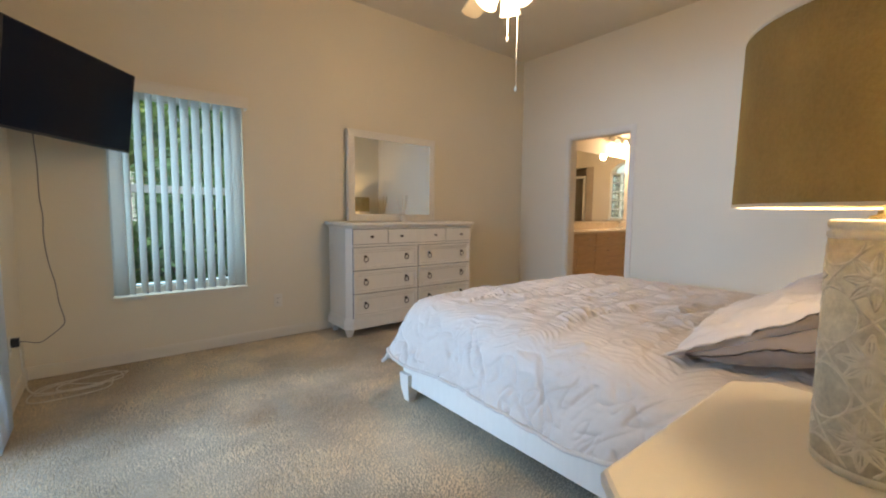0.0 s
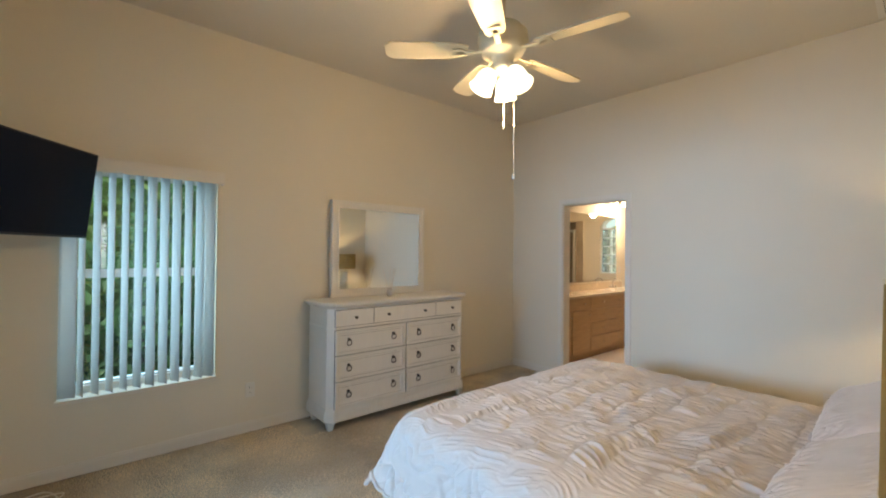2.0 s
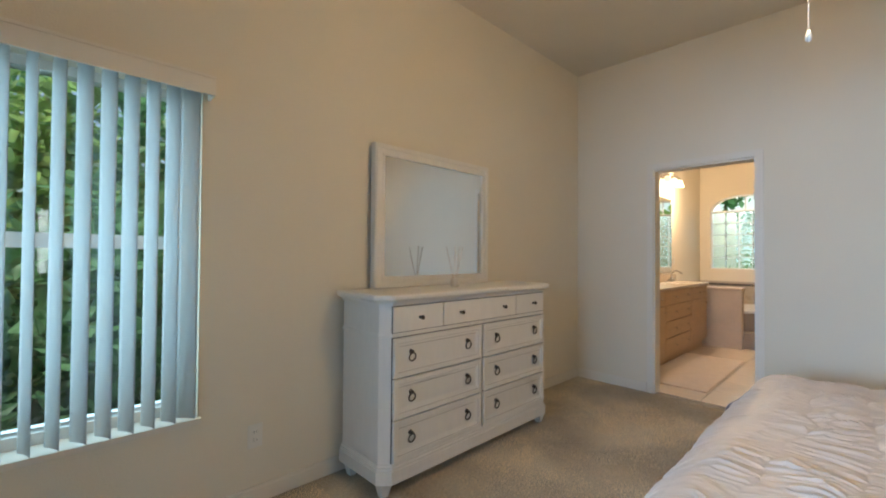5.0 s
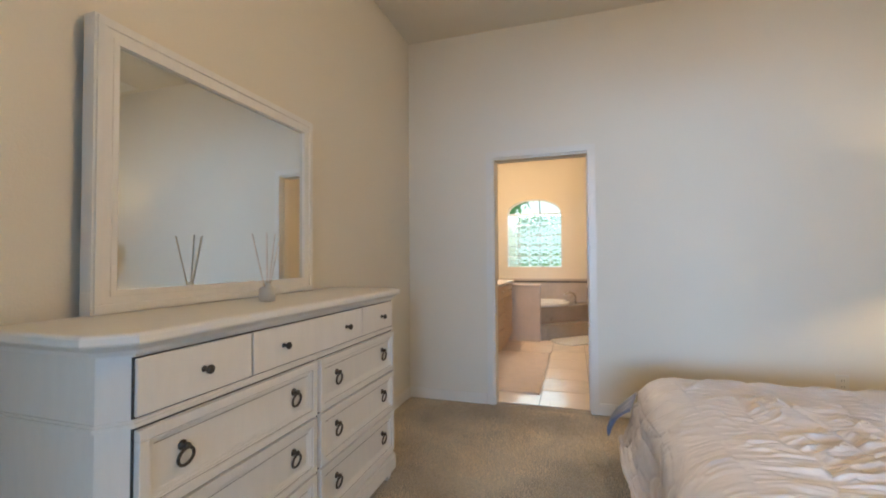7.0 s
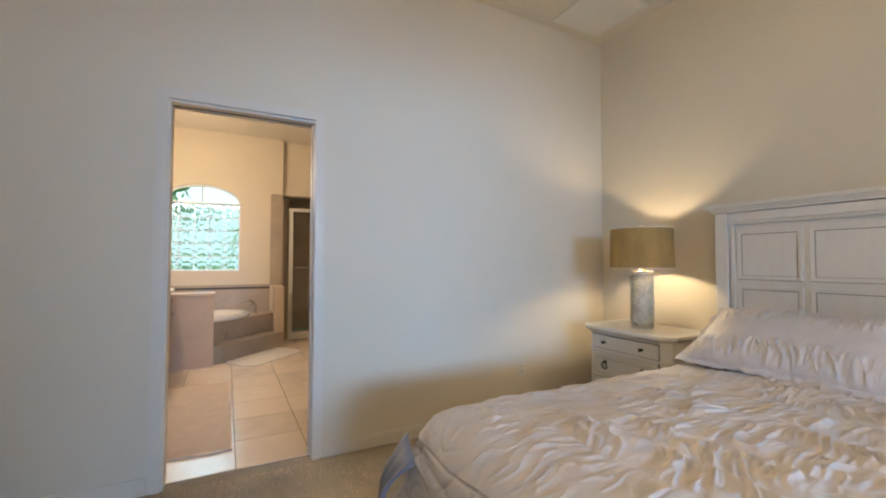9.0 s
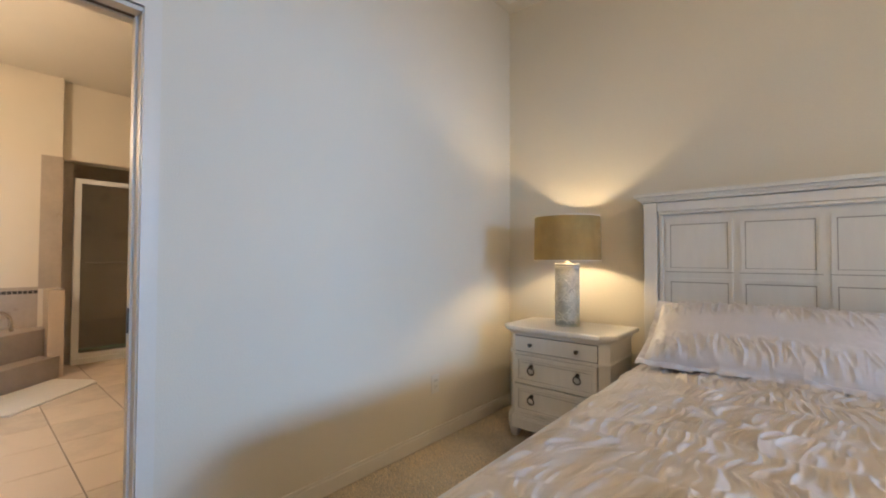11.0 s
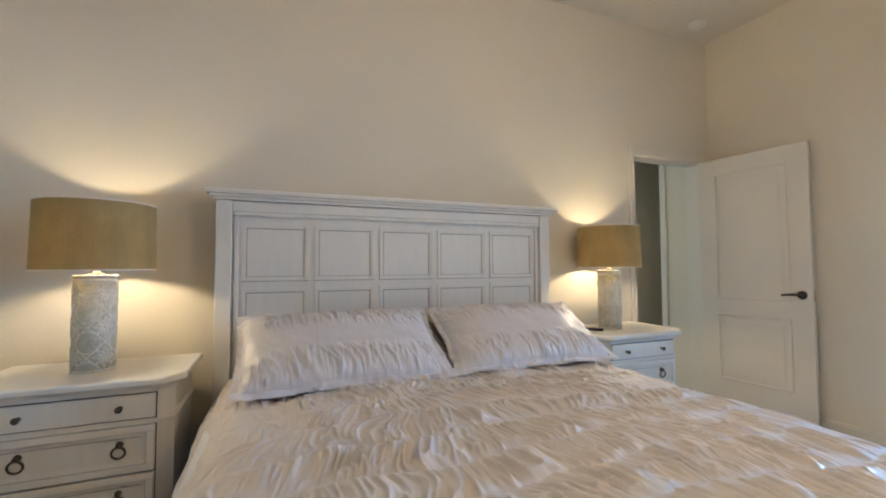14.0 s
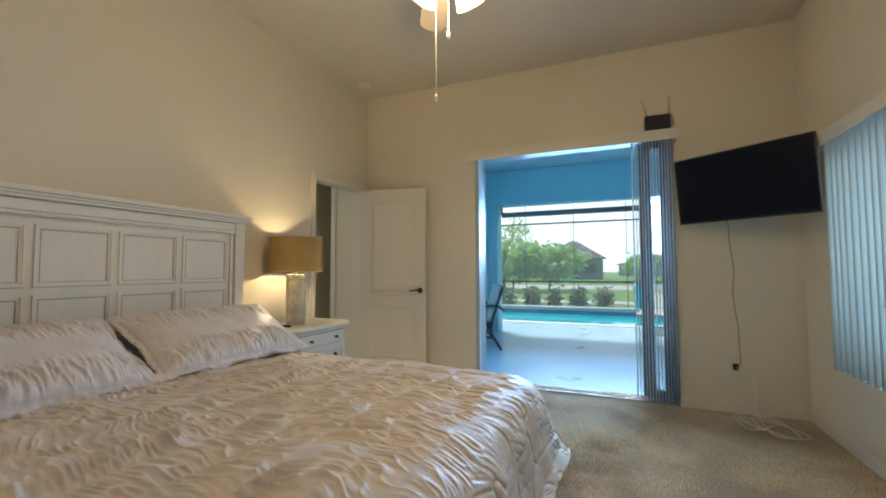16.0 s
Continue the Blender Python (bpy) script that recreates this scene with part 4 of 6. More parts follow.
for s in (-1, 1):
    for y in (3.195, 2.2):
        bm = bmesh.new()
        cx = BX + s * (1.0 if y > 3 else 0.3)
        a = [bm.verts.new((cx + p * 0.024, y + q * 0.024, 0)) for p, q in ((-1, -1), (1, -1), (1, 1), (-1, 1))]
        b = [bm.verts.new((cx + p * 0.040, y + q * 0.040, 0.085)) for p, q in ((-1, -1), (1, -1), (1, 1), (-1, 1))]
        c = [bm.verts.new((cx + p * 0.044, y + q * 0.044, 0.17)) for p, q in ((-1, -1), (1, -1), (1, 1), (-1, 1))]
        bm.faces.new(a[::-1]), bm.faces.new(c)
        for lo, hi in ((a, b), (b, c)):
            for i in range(4):
                bm.faces.new((lo[i], lo[(i + 1) % 4], hi[(i + 1) % 4], hi[i]))
        part("leg", bm, FURN, bed)
bm = bmesh.new()
for i in range(10):
    box(bm, BX - 0.985, 1.3 + i * 0.2, 0.2, BX + 0.985, 1.4 + i * 0.2, 0.225)
part("slat_base", bm, DARKGAP, bed, "wooden slats under the mattress")

mt = bmesh.new()
box(mt, BX - 0.965, 1.14, 0.226, BX + 0.965, 3.17, 0.585, bevel=0.05)
tagged(part("mattress", mt, SHEET, None, smooth=True), "thick king mattress under the comforter", "mattress")


def comforter():
    """A gathered satin cover: rows of stitching across the bed, with short puckers running down it."""
    a0, r, hang = 0.84, 0.19, 0.245
    S = a0 + r * math.pi / 2 + hang
    L0, L1 = 1.22, 3.13
    s = np.linspace(-S, S, 800)
    t = np.linspace(L0, L1 + r * math.pi / 2 + hang - 0.02, 480)
    SS, TT = np.meshgrid(s, t)

    def bend(q, a, flare):
        over = np.maximum(q - a, 0)
        ang = np.minimum(over / r, math.pi / 2)
        rest = np.maximum(over - r * math.pi / 2, 0)
        off = np.minimum(q, a) + r * np.sin(ang) + flare * rest
        return off, r * (1 - np.cos(ang)) + rest * 0.985

    west = SS < 0
    offx, dx = bend(np.abs(SS) * np.where(west, 0.95, 1.0), a0, np.where(west, 0.26, 0.28))
    offy, dy = bend(TT + 0.065 * np.clip(-SS, -0.2, 1.2), L1, np.where(west, 0.27, 0.26))
    drop = (dx ** 2.1 + dy ** 2.1) ** (1 / 2.1)
    drop = np.where(drop > 0.33, 0.33 + 0.3 * (drop - 0.33), drop)
    ex, ey = np.maximum(offx - (a0 - 0.12), 0), np.maximum(offy - (L1 - 0.12), 0)
    round_ = np.maximum(ex, ey) / np.maximum((ex ** 5.5 + ey ** 5.5) ** (1 / 5.5), 1e-6)
    both = (ex > 0) & (ey > 0)
    offx = np.where(both, a0 - 0.12 + ex * round_, offx)
    offy = np.where(both, L1 - 0.12 + ey * round_, offy)
    X, Y = np.sign(SS) * offx, offy
    Z = 0.625 - drop
    band = 0.165
    q = TT / band + 0.30 * vnoise(SS * 3.1, TT * 2.0) + 0.12 * vnoise(SS * 9, TT * 5)
    k = np.floor(q)
    w = q - k
    swell = np.sin(np.pi * w) ** 0.45
    warp = SS + 0.034 * vnoise(SS * 5 + 9, TT * 9) + 0.02 * vnoise(SS * 2, k * 7.7) + (w - 0.5) * 0.11 * vnoise(SS * 3.3 + k * 3.7, k * 2.3)
    puck = vnoise(warp * 31 + k * 13.7, w * 1.2 + k * 5.1)
    puck2 = vnoise(warp * 90 + k * 3.1, w * 2.3 + k * 2.7)
    puck3 = vnoise(warp * 46 + k * 7.9 + 31, w * 1.7 + k * 1.3)
    ridged = (1 - np.abs(puck)) ** 3.5 * np.clip(0.55 + 0.8 * vnoise(SS * 9 + 2, TT * 9 + 3), 0.08, 1.15)
    fine_ = (1 - np.abs(puck3)) ** 4 * np.clip(0.5 + 0.9 * vnoise(SS * 12 + 12, TT * 14 + 3), 0, 1.2)
    wr = swell * (0.0205 * ridged + 0.015 * fine_ + 0.004 * puck2) * (0.65 + 0.35 * np.clip((a0 + 0.05 - np.abs(SS)) / 0.3, 0, 1)) * (0.45 + 0.55 * np.clip((L1 + 0.05 - TT) / 0.3, 0, 1)) + 0.001 * swell
    wr += 0.010 * vnoise(SS * 2.6, TT * 2.4 + 40) + 0.005 * vnoise(SS * 8 + 5, TT * 8)
    flat = np.clip((drop - 0.015) / 0.13, 0, 1)
    sharp = (1 - np.abs(vnoise(TT * 11 + 3 * drop + 4, drop * 7 + SS))) ** 7 * np.clip(1.6 * vnoise(TT * 7 + 7, drop * 11 + 2 * SS) + 0.2, 0, 1)
    c1 = (1 - np.abs(vnoise(TT * 17 + drop * 7, drop * 6 + SS))) ** 9 * np.clip(2 * vnoise(TT * 6 + 20, drop * 12 + SS), 0, 1)
    c2 = (1 - np.abs(vnoise(TT * 13 - drop * 12 + 9, drop * 7 + 3 + SS))) ** 9 * np.clip(2 * vnoise(TT * 5 + 60, drop * 10 + 5 + SS), 0, 1)
    c3 = (1 - np.abs(vnoise(TT * 27 + SS * 13 + 40, drop * 17 - TT * 6))) ** 6 * np.clip(1.8 * vnoise(TT * 9 + 33, SS * 10 + 2) + 0.3, 0, 1)
    sharp = sharp + 0.7 * c1 + 0.7 * c2 + 0.45 * c3
    folds = 0.018 * vnoise(SS * 3.5 + 3, TT * 3.5 + 8) + 0.005 * vnoise(SS * 9 + 1, TT * 9) - 0.024 * sharp - 0.010 * (1 - np.abs(vnoise(SS * 9 + TT * 5, TT * 8 - SS * 4))) ** 7 + 0.09 * wr
    amp = wr * (1 - flat) + folds * flat
    nxv = np.sign(SS) * np.clip(dx / 0.1, 0, 1)
    nyv = np.clip(dy / 0.1, 0, 1)
    nzv = 1 - 0.85 * np.clip(drop / 0.1, 0, 1)
    ln = np.sqrt(nxv ** 2 + nyv ** 2 + nzv ** 2)
    X = X + amp * nxv / ln
    Y = Y + amp * nyv / ln
    Z = Z + amp * nzv / ln + 0.032 * vnoise(SS * 3, TT * 3) * flat
    # soft crown over the middle, lower towards the foot
    Z = Z + 0.025 * np.exp(-((SS / 0.8) ** 4)) * np.clip((3.25 - TT) / 0.5, 0, 1)
    bm = bmesh.new()
    P = np.dstack([BX - 0.03 + X, Y, Z])
    grid_mesh(bm, P)
    under = P[::6, ::8] - 0.024 * np.dstack([nxv / ln, nyv / ln, nzv / ln])[::6, ::8]
    grid_mesh(bm, under)
    ob = part("comforter", bm, COMF, None, smooth=True)
    rim = np.concatenate([P[:, 0], P[-1, 1:], P[::-1, -1][1:]])[::3]
    bm = bmesh.new()
    tube(bm, rim, 0.009, 7)
    part("hem", bm, COMF, ob, "plump stitched hem", smooth=True)
    # one foot corner is turned out and shows the lining
    a, b, tip = Vector((4.44, 3.27, 0.49)), Vector((4.24, 3.33, 0.46)), Vector((4.33, 3.425, 0.29))
    bm = bmesh.new()
    rows_ = []
    for i in range(9):
        q = i / 8
        left, right = a.lerp(tip, q), b.lerp(tip, q)
        rows_.append([left.lerp(right, k / 8) + Vector((0.2, 0.9, 0.1)) * 0.03 * math.sin(math.pi * q) * (1 + 0.4 * math.sin(k * 1.7)) for k in range(9)])
    grid_mesh(bm, np.array([[tuple(v) for v in r] for r in rows_]))
    corner = part("turned_corner", bm, LINING, ob, "grey lining at the turned corner", smooth=True)
    corner.modifiers.new("thickness", "SOLIDIFY").thickness = 0.012
    return tagged(ob, "champagne satin comforter with gathered puckers spread over the bed", "comforter")


comforter()


def pillow_mesh(bm, W, Hh, thick, flange, seed, pucker=0.012, res=(240, 90)):
    u = np.linspace(-1, 1, res[0])
    v = np.linspace(-1, 1, res[1])
    U, V = np.meshgrid(u, v)
    iu, iv = np.clip(np.abs(U) / (1 - flange / W * 2), 0, 1), np.clip(np.abs(V) / (1 - flange / Hh * 2), 0, 1)
    puff = ((1 - iu ** 3.2) * (1 - iv ** 2.6)).clip(0, 1) ** 0.55
    pinch = 1 - 0.05 * (np.abs(U) ** 2) * (1 - np.abs(V)) - 0.0
    x = U * W / 2 * (1 - 0.035 * (1 - np.abs(V) ** 2) * np.abs(U) ** 3)
    z = V * Hh / 2 * (1 - 0.05 * (1 - np.abs(U) ** 2) * np.abs(V) ** 3) * pinch
    gather = np.clip((np.abs(V + 0.03) - 0.2) * 4, 0, 1) * np.clip(puff * 1.4, 0, 1)
    wr = pucker * gather * (1 - np.abs(vnoise(U * W * 17 + V * 2.5 + 0.8 * vnoise(U * 5, V * 3 + seed) + seed, V * 1.3 + seed * 3))) ** 4 + 0.5 * pucker * gather * (1 - np.abs(vnoise(U * W * 36 + seed, V * 2.2 + seed * 2))) ** 3
    wr += 0.004 * vnoise(U * 5 + seed, V * 4) * puff
    wave = 0.009 * vnoise(U * 6 + seed, V * 4) * (1 - puff) + 0.005 * vnoise(U * 22 + seed, V * 12 + seed * 2) * (1 - puff)
    front = -thick * 0.55 * puff - wr + wave
    back = thick * 0.45 * puff + 0.004 + wave
    grid_mesh(bm, np.dstack([x, front, z]))
    grid_mesh(bm, np.dstack([x, back, z]))


def pillow(name, label, material, place, lean, yaw, W, Hh, thick, flange, seed, pucker, group):
    bm = bmesh.new()
    pillow_mesh(bm, W, Hh, thick, flange, seed, pucker)
    bmesh.ops.remove_doubles(bm, verts=bm.verts[:], dist=0.0005)
    if flange > 0.02:                               # the flat stitched border is a piece of its own
        rim = bm.copy()
        edge = lambda f: abs(f.calc_center_median().x) > W / 2 - 1.15 * flange or abs(f.calc_center_median().z) > Hh / 2 - 1.15 * flange
        bmesh.ops.delete(rim, geom=[f for f in rim.faces if not edge(f)], context="FACES")
        bmesh.ops.delete(bm, geom=[f for f in bm.faces if edge(f)], context="FACES")
    ob = tagged(part(name, bm, material, None, smooth=True), label, "pillow", group)
    if flange > 0.02:
        part("flange", rim, material, ob, "flat stitched satin border", smooth=True)
    ob.matrix_basis = pose(*place) @ pose(0, 0, 0, 0, 0, yaw) @ pose(0, 0, 0, lean, 0, 0)
    return ob


# pillows lean back on the headboard, their fronts towards the foot of the bed
for i, (x, sd_, yaw) in enumerate(((3.825, 2.0, 181), (2.885, 8.3, 178))):
    pillow("sleeping_pillow", "grey cotton pillow tucked under the satin sham", GREYP, (x, 1.455, 0.755), -72, yaw, 0.88, 0.50, 0.19, 0.01, sd_ + 4, 0.002, "sleeping pillows")
    pillow("pillow_sham", "silver satin flanged pillow sham with gathered puckers", SHAM, (x, 1.53, 0.79), -60, yaw, 0.93, 0.53, 0.15, 0.030, sd_, 0.0145, "pillow shams")

# ---------------------------------------------------------------- ceiling fan
FX, FY = 2.955, 2.985
fan = thing("ceiling_fan", "white five blade ceiling fan with three lit glass shades", "ceiling fan", (FX, FY, 0))
bm = bmesh.new()
lathe(bm, [(0.0, H), (0.07, H), (0.075, H - 0.02), (0.05, H - 0.07), (0.016, H - 0.075), (0.013, H - 0.08), (0.013, 2.75), (0.0, 2.75)], seg=28)
part("downrod", bm, FANW, fan, smooth=True)
bm = bmesh.new()
lathe(bm, [(0.0, 2.765), (0.05, 2.765), (0.105, 2.74), (0.14, 2.70), (0.145, 2.655), (0.13, 2.635), (0.135, 2.62), (0.12, 2.60), (0.115, 2.585), (0.07, 2.572), (0.055, 2.54), (0.066, 2.52), (0.06, 2.485), (0.0, 2.48)], seg=40)
part("motor", bm, FANW, fan, smooth=True)
for k in range(5):
    a = radians(212 + 72 * k)
    rot = Matrix.Rotation(a, 4, "Z")
    bm = bmesh.new()
    n = 14
    lo, hi = [], []
    for i in range(n + 1):
        q = i / n
        x = 0.2 + 0.47 * q
        w = 0.052 + 0.018 * math.sin(q * math.pi * 0.7)
        if q > 0.9:
            w *= math.sqrt(max(0.02, 1 - ((q - 0.9) / 0.1) ** 2 * 0.7))
        if q < 0.06:
            w *= 0.8
        tilt = radians(12)
        for sgn, lst in ((-1, lo), (1, hi)):
            lst.append([bm.verts.new(rot @ Vector((x, sgn * w * math.cos(tilt), 2.605 + sgn * w * math.sin(tilt) + dz))) for dz in (-0.004, 0.004)])
    for i in range(n):
        bm.faces.new((lo[i][1], lo[i + 1][1], hi[i + 1][1], hi[i][1]))
        bm.faces.new((lo[i][0], hi[i][0], hi[i + 1][0], lo[i + 1][0]))
        bm.faces.new((lo[i][0], lo[i + 1][0], lo[i + 1][1], lo[i][1]))
        bm.faces.new((hi[i][0], hi[i][1], hi[i + 1][1], hi[i + 1][0]))
    bm.faces.new((lo[0][0], lo[0][1], hi[0][1], hi[0][0]))
    bm.faces.new((lo[n][0], hi[n][0], hi[n][1], lo[n][1]))
    bl = part("blade", bm, FANW, fan)
    bm = bmesh.new()
    box(bm, 0.09, -0.016, 2.592, 0.27, 0.016, 2.599, bevel=0.002)
    box(bm, 0.22, -0.035, 2.592, 0.29, 0.035, 2.599, bevel=0.002)
    bmesh.ops.transform(bm, matrix=rot, verts=bm.verts[:])
    part("blade_iron", bm, FANW, bl)
for k in range(3):
    a = radians(153 + 120 * k)
    m = pose(0, 0, 0, 0, 0, math.degrees(a)) @ pose(0.060, 0, 2.50, 0, -30 + 180, 0)
    bm = bmesh.new()
    lathe(bm, [(0.018, -0.02), (0.02, 0.0), (0.03, 0.012), (0.03, 0.03), (0.02, 0.03)], seg=18)
    bmesh.ops.transform(bm, matrix=m, verts=bm.verts[:])
    part("light_arm", bm, FANW, fan, smooth=True)
    bm = bmesh.new()
    lathe(bm, [(0.024, 0.015), (0.043, 0.034), (0.053, 0.062), (0.055, 0.09), (0.058, 0.115), (0.068, 0.142), (0.065, 0.143), (0.055, 0.115), (0.052, 0.09), (0.050, 0.063), (0.040, 0.037), (0.020, 0.019)], seg=28, close=True)
    bmesh.ops.transform(bm, matrix=m, verts=bm.verts[:])
    part("glass_shade", bm, FROST, fan, "glowing frosted tulip glass", smooth=True)
for x, y, z1, z0, r in ((0.012, 0.0, 2.49, 2.20, 0.0016), (0.052, -0.042, 2.50, 1.91, 0.0016)):
    bm = bmesh.new()
    tube(bm, [(x, y, z1), (x, y, z0)], r, 6)
    ch_ = part("pull_chain", bm, PLASTIC, fan)
    bm = bmesh.new()
    lathe(bm, [(0.0, z0 - 0.035), (0.007, z0 - 0.03), (0.008, z0 - 0.018), (0.004, z0), (0.0, z0 + 0.002)], x, y, 12)
    part("pull_knob", bm, PLASTIC, ch_, smooth=True)
lamp("fan_light", "POINT", (FX, FY, 2.27), 31, (1.0, 0.67, 0.36), 0.07)

# ---------------------------------------------------------------- television, cords, fittings
tv = thing("television", "flat black television on a swing arm in the corner", "television")
c_ = Vector((0.925, 4.485, 1.787))
m = pose(*c_, 0, 0, 54.2) @ pose(0, 0, 0, 7, 0, 0)     # local -y faces the room
bm = bmesh.new()
box(bm, -0.462, 0.0, -0.266, 0.462, 0.028, 0.266, bevel=0.004)
box(bm, -0.3, 0.028, -0.2, 0.3, 0.06, 0.12, bevel=0.012)
bmesh.ops.transform(bm, matrix=m, verts=bm.verts[:])
part("housing", bm, BLACK, tv)
bm = bmesh.new()
box(bm, -0.453, -0.0022, -0.252, 0.453, 0.001, 0.257)
bmesh.ops.transform(bm, matrix=m, verts=bm.verts[:])
part("screen", bm, SCREEN, tv, "dark glossy screen")
bm = bmesh.new()
tube(bm, [m @ Vector((0, 0.06, 0)), (0.76, 4.62, 1.79), (0.59, 4.50, 1.79)], 0.02, 8)
box(bm, X0 + 0.001, 4.4, 1.66, X0 + 0.03, 4.6, 1.92, bevel=0.003)
part("wall_bracket", bm, BLACK, tv)


def cable(name, label, knots, r, material, per=10):
    bm = bmesh.new()
    tube(bm, curve_points(knots, per), r, 7)
    return tagged(part(name, bm, material, None, smooth=True), label, "cable")


cable("tv_power_cord", "dark power cord hanging from the television to the outlet",
      [(0.727, 4.42, 1.60), (0.727, 4.45, 1.50), (0.733, 4.45, 1.37), (0.731, 4.47, 1.20), (0.740, 4.47, 1.088), (0.738, 4.46, 0.97), (0.748, 4.47, 0.835), (0.772, 4.48, 0.69), (0.782, 4.48, 0.58), (0.802, 4.48, 0.47), (0.785, 4.48, 0.43), (0.745, 4.47, 0.395), (0.69, 4.47, 0.358), (0.62, 4.49, 0.37), (0.572, 4.49, 0.37)], 0.0031, SHADEROLL)
part("plug", boxes((X0 + 0.010, 4.475, 0.345, X0 + 0.045, 4.51, 0.395), bevel=0.004), BLACK, bpy.data.objects["tv_power_cord"], "black plug")
random.seed(21)
knots = [(0.59, 4.62, 0.30), (0.60, 4.62, 0.12), (0.66, 4.62, 0.006)]
for i in range(17):
    a = i * 1.18
    reach = 0.20 + 0.10 * math.sin(i * 1.9)
    knots.append((0.84 + 0.06 * math.sin(i * 0.9) + reach * math.cos(a), 4.62 + 0.05 * math.sin(i * 0.7) + 0.62 * reach * math.sin(a), 0.008 + 0.0012 * (i % 7) + (0.03 if i % 6 == 4 else 0)))
cable("coiled_cable", "white coaxial cable lying coiled on the carpet", knots, 0.0042, CORDW, 9)


def outlet(at, turn):
    o = thing("wall_outlet", "cream duplex wall outlet plate", "outlet", at, turn, group="wall outlets")
    part("plate", boxes((-0.036, -0.006, -0.058, 0.036, -0.0005, 0.058), bevel=0.002), PLASTIC, o)
    for dz in (-0.02, 0.02):
        rc_ = part("socket", boxes((-0.016, -0.0085, dz - 0.014, 0.016, -0.006, dz + 0.014), bevel=0.002), PLASTIC, o)
        part("slot", boxes((-0.008, -0.0092, dz - 0.005, -0.006, -0.0084, dz + 0.006), (0.006, -0.0092, dz - 0.005, 0.008, -0.0084, dz + 0.006)), DARKGAP, rc_)


outlet((2.187, Y1, 0.335), 0)
outlet((X1, 1.89, 0.36), -90)
outlet((X0, 4.49, 0.35), 90)

wr_ = thing("wireless_router", "small black router with two aerials on the valance", "router", (X0 + 0.045, 3.985, 2.3525))
part("case", boxes((-0.035, -0.1, 0, 0.035, 0.1, 0.135), bevel=0.006), BLACK, wr_)
for y, dy in ((-0.075, -0.05), (0.085, 0.012)):
    bm = bmesh.new()
    tube(bm, [(0, y, 0.13), (0, y + dy, 0.30)], 0.004, 8, 0.003)
    part("aerial", bm, GREYP, wr_)

vt = thing("ceiling_vent", "white square return air grille in the ceiling", "vent")
vx0, vx1, vy0, vy1 = 4.86, 5.37, 1.13, 1.63
part("vent_frame", boxes((vx0, vy0, H - 0.012, vx1, vy0 + 0.035, H - 0.0005), (vx0, vy1 - 0.035, H - 0.012, vx1, vy1, H - 0.0005), (vx0, vy0 + 0.035, H - 0.012, vx0 + 0.035, vy1 - 0.035, H - 0.0005),
     (vx1 - 0.035, vy0 + 0.035, H - 0.012, vx1, vy1 - 0.035, H - 0.0005)), PLASTIC, vt)
part("vent_backing", boxes((vx0 + 0.035, vy0 + 0.035, H - 0.003, vx1 - 0.035, vy1 - 0.035, H - 0.0005)), DARKGAP, vt)
for i in range(20):
    bm = bmesh.new()
    y = vy0 + 0.047 + i * 0.0214
    box(bm, vx0 + 0.035, -0.009, -0.0012, vx1 - 0.035, 0.009, 0.0012)
    bmesh.ops.transform(bm, matrix=pose(0, y, H - 0.010, 28), verts=bm.verts[:])
    part("slat", bm, PLASTIC, vt)
sm = thing("smoke_detector", "round white smoke detector on the ceiling", "smoke detector", (0.93, 1.19, H - 0.036))
bm = bmesh.new()
lathe(bm, [(0.0, 0.0), (0.04, 0.0), (0.055, 0.008), (0.063, 0.02), (0.065, 0.0355), (0.0, 0.0355)], seg=30)
part("case", bm, PLASTIC, sm, smooth=True)

# ---------------------------------------------------------------- bathroom
QX0, QX1, QY0, QY1, QH = X1 + T, 9.5, 1.3, 4.87, 3.03
AW0, AW1, AZ0, AZ1, AZT = 3.765, 4.715, 1.06, 2.01, 2.27   # arched window
structure("bath_wall_north", boxes((QX0, QY1, 0, 10.8, QY1 + 0.2, QH)), WALL, "cream bathroom wall behind the vanity", "wall")
structure("bath_wall_south", boxes((QX0, QY0 - 0.12, 0, 10.8, QY0, QH)), WALL, "cream bathroom wall", "wall")
structure("bath_ceiling", boxes((QX0, QY0 - 0.12, QH, 10.8, QY1 + 0.2, QH + 0.1)), CEIL, "cream bathroom ceiling", "ceiling")
# far wall with the arched opening
bm = bmesh.new()
for x in (QX1,):
    box(bm, x, 3.2, 0, x + 0.2, AW0, QH)
    box(bm, x, AW1, 0, x + 0.2, QY1, QH)
    box(bm, x, AW0, 0, x + 0.2, AW1, AZ0)
    n = 24
    yc, hw_, rise = (AW0 + AW1) / 2, (AW1 - AW0) / 2, AZT - AZ1
    arc = [(yc + hw_ * math.cos(math.pi * i / n), AZ1 + rise * math.sin(math.pi * i / n)) for i in range(n + 1)]
    for a, b in zip(arc, arc[1:]):
        q = [bm.verts.new((xx, y, z)) for xx in (x, x + 0.2) for y, z in (a, b, (b[0], QH), (a[0], QH))]
        for f_ in ((0, 1, 2, 3), (7, 6, 5, 4), (0, 4, 5, 1)):
            bm.faces.new([q[i] for i in f_])
structure("bath_wall_east", bm, WALL, "cream bathroom wall with an arched window", "wall")
structure("shower_walls", boxes((10.6, QY0, 0, 10.8, 3.2, QH), (QX1 + 0.2, 3.08, 0, 10.6, 3.2, QH)), WTILE, "taupe tiled shower walls", "wall")
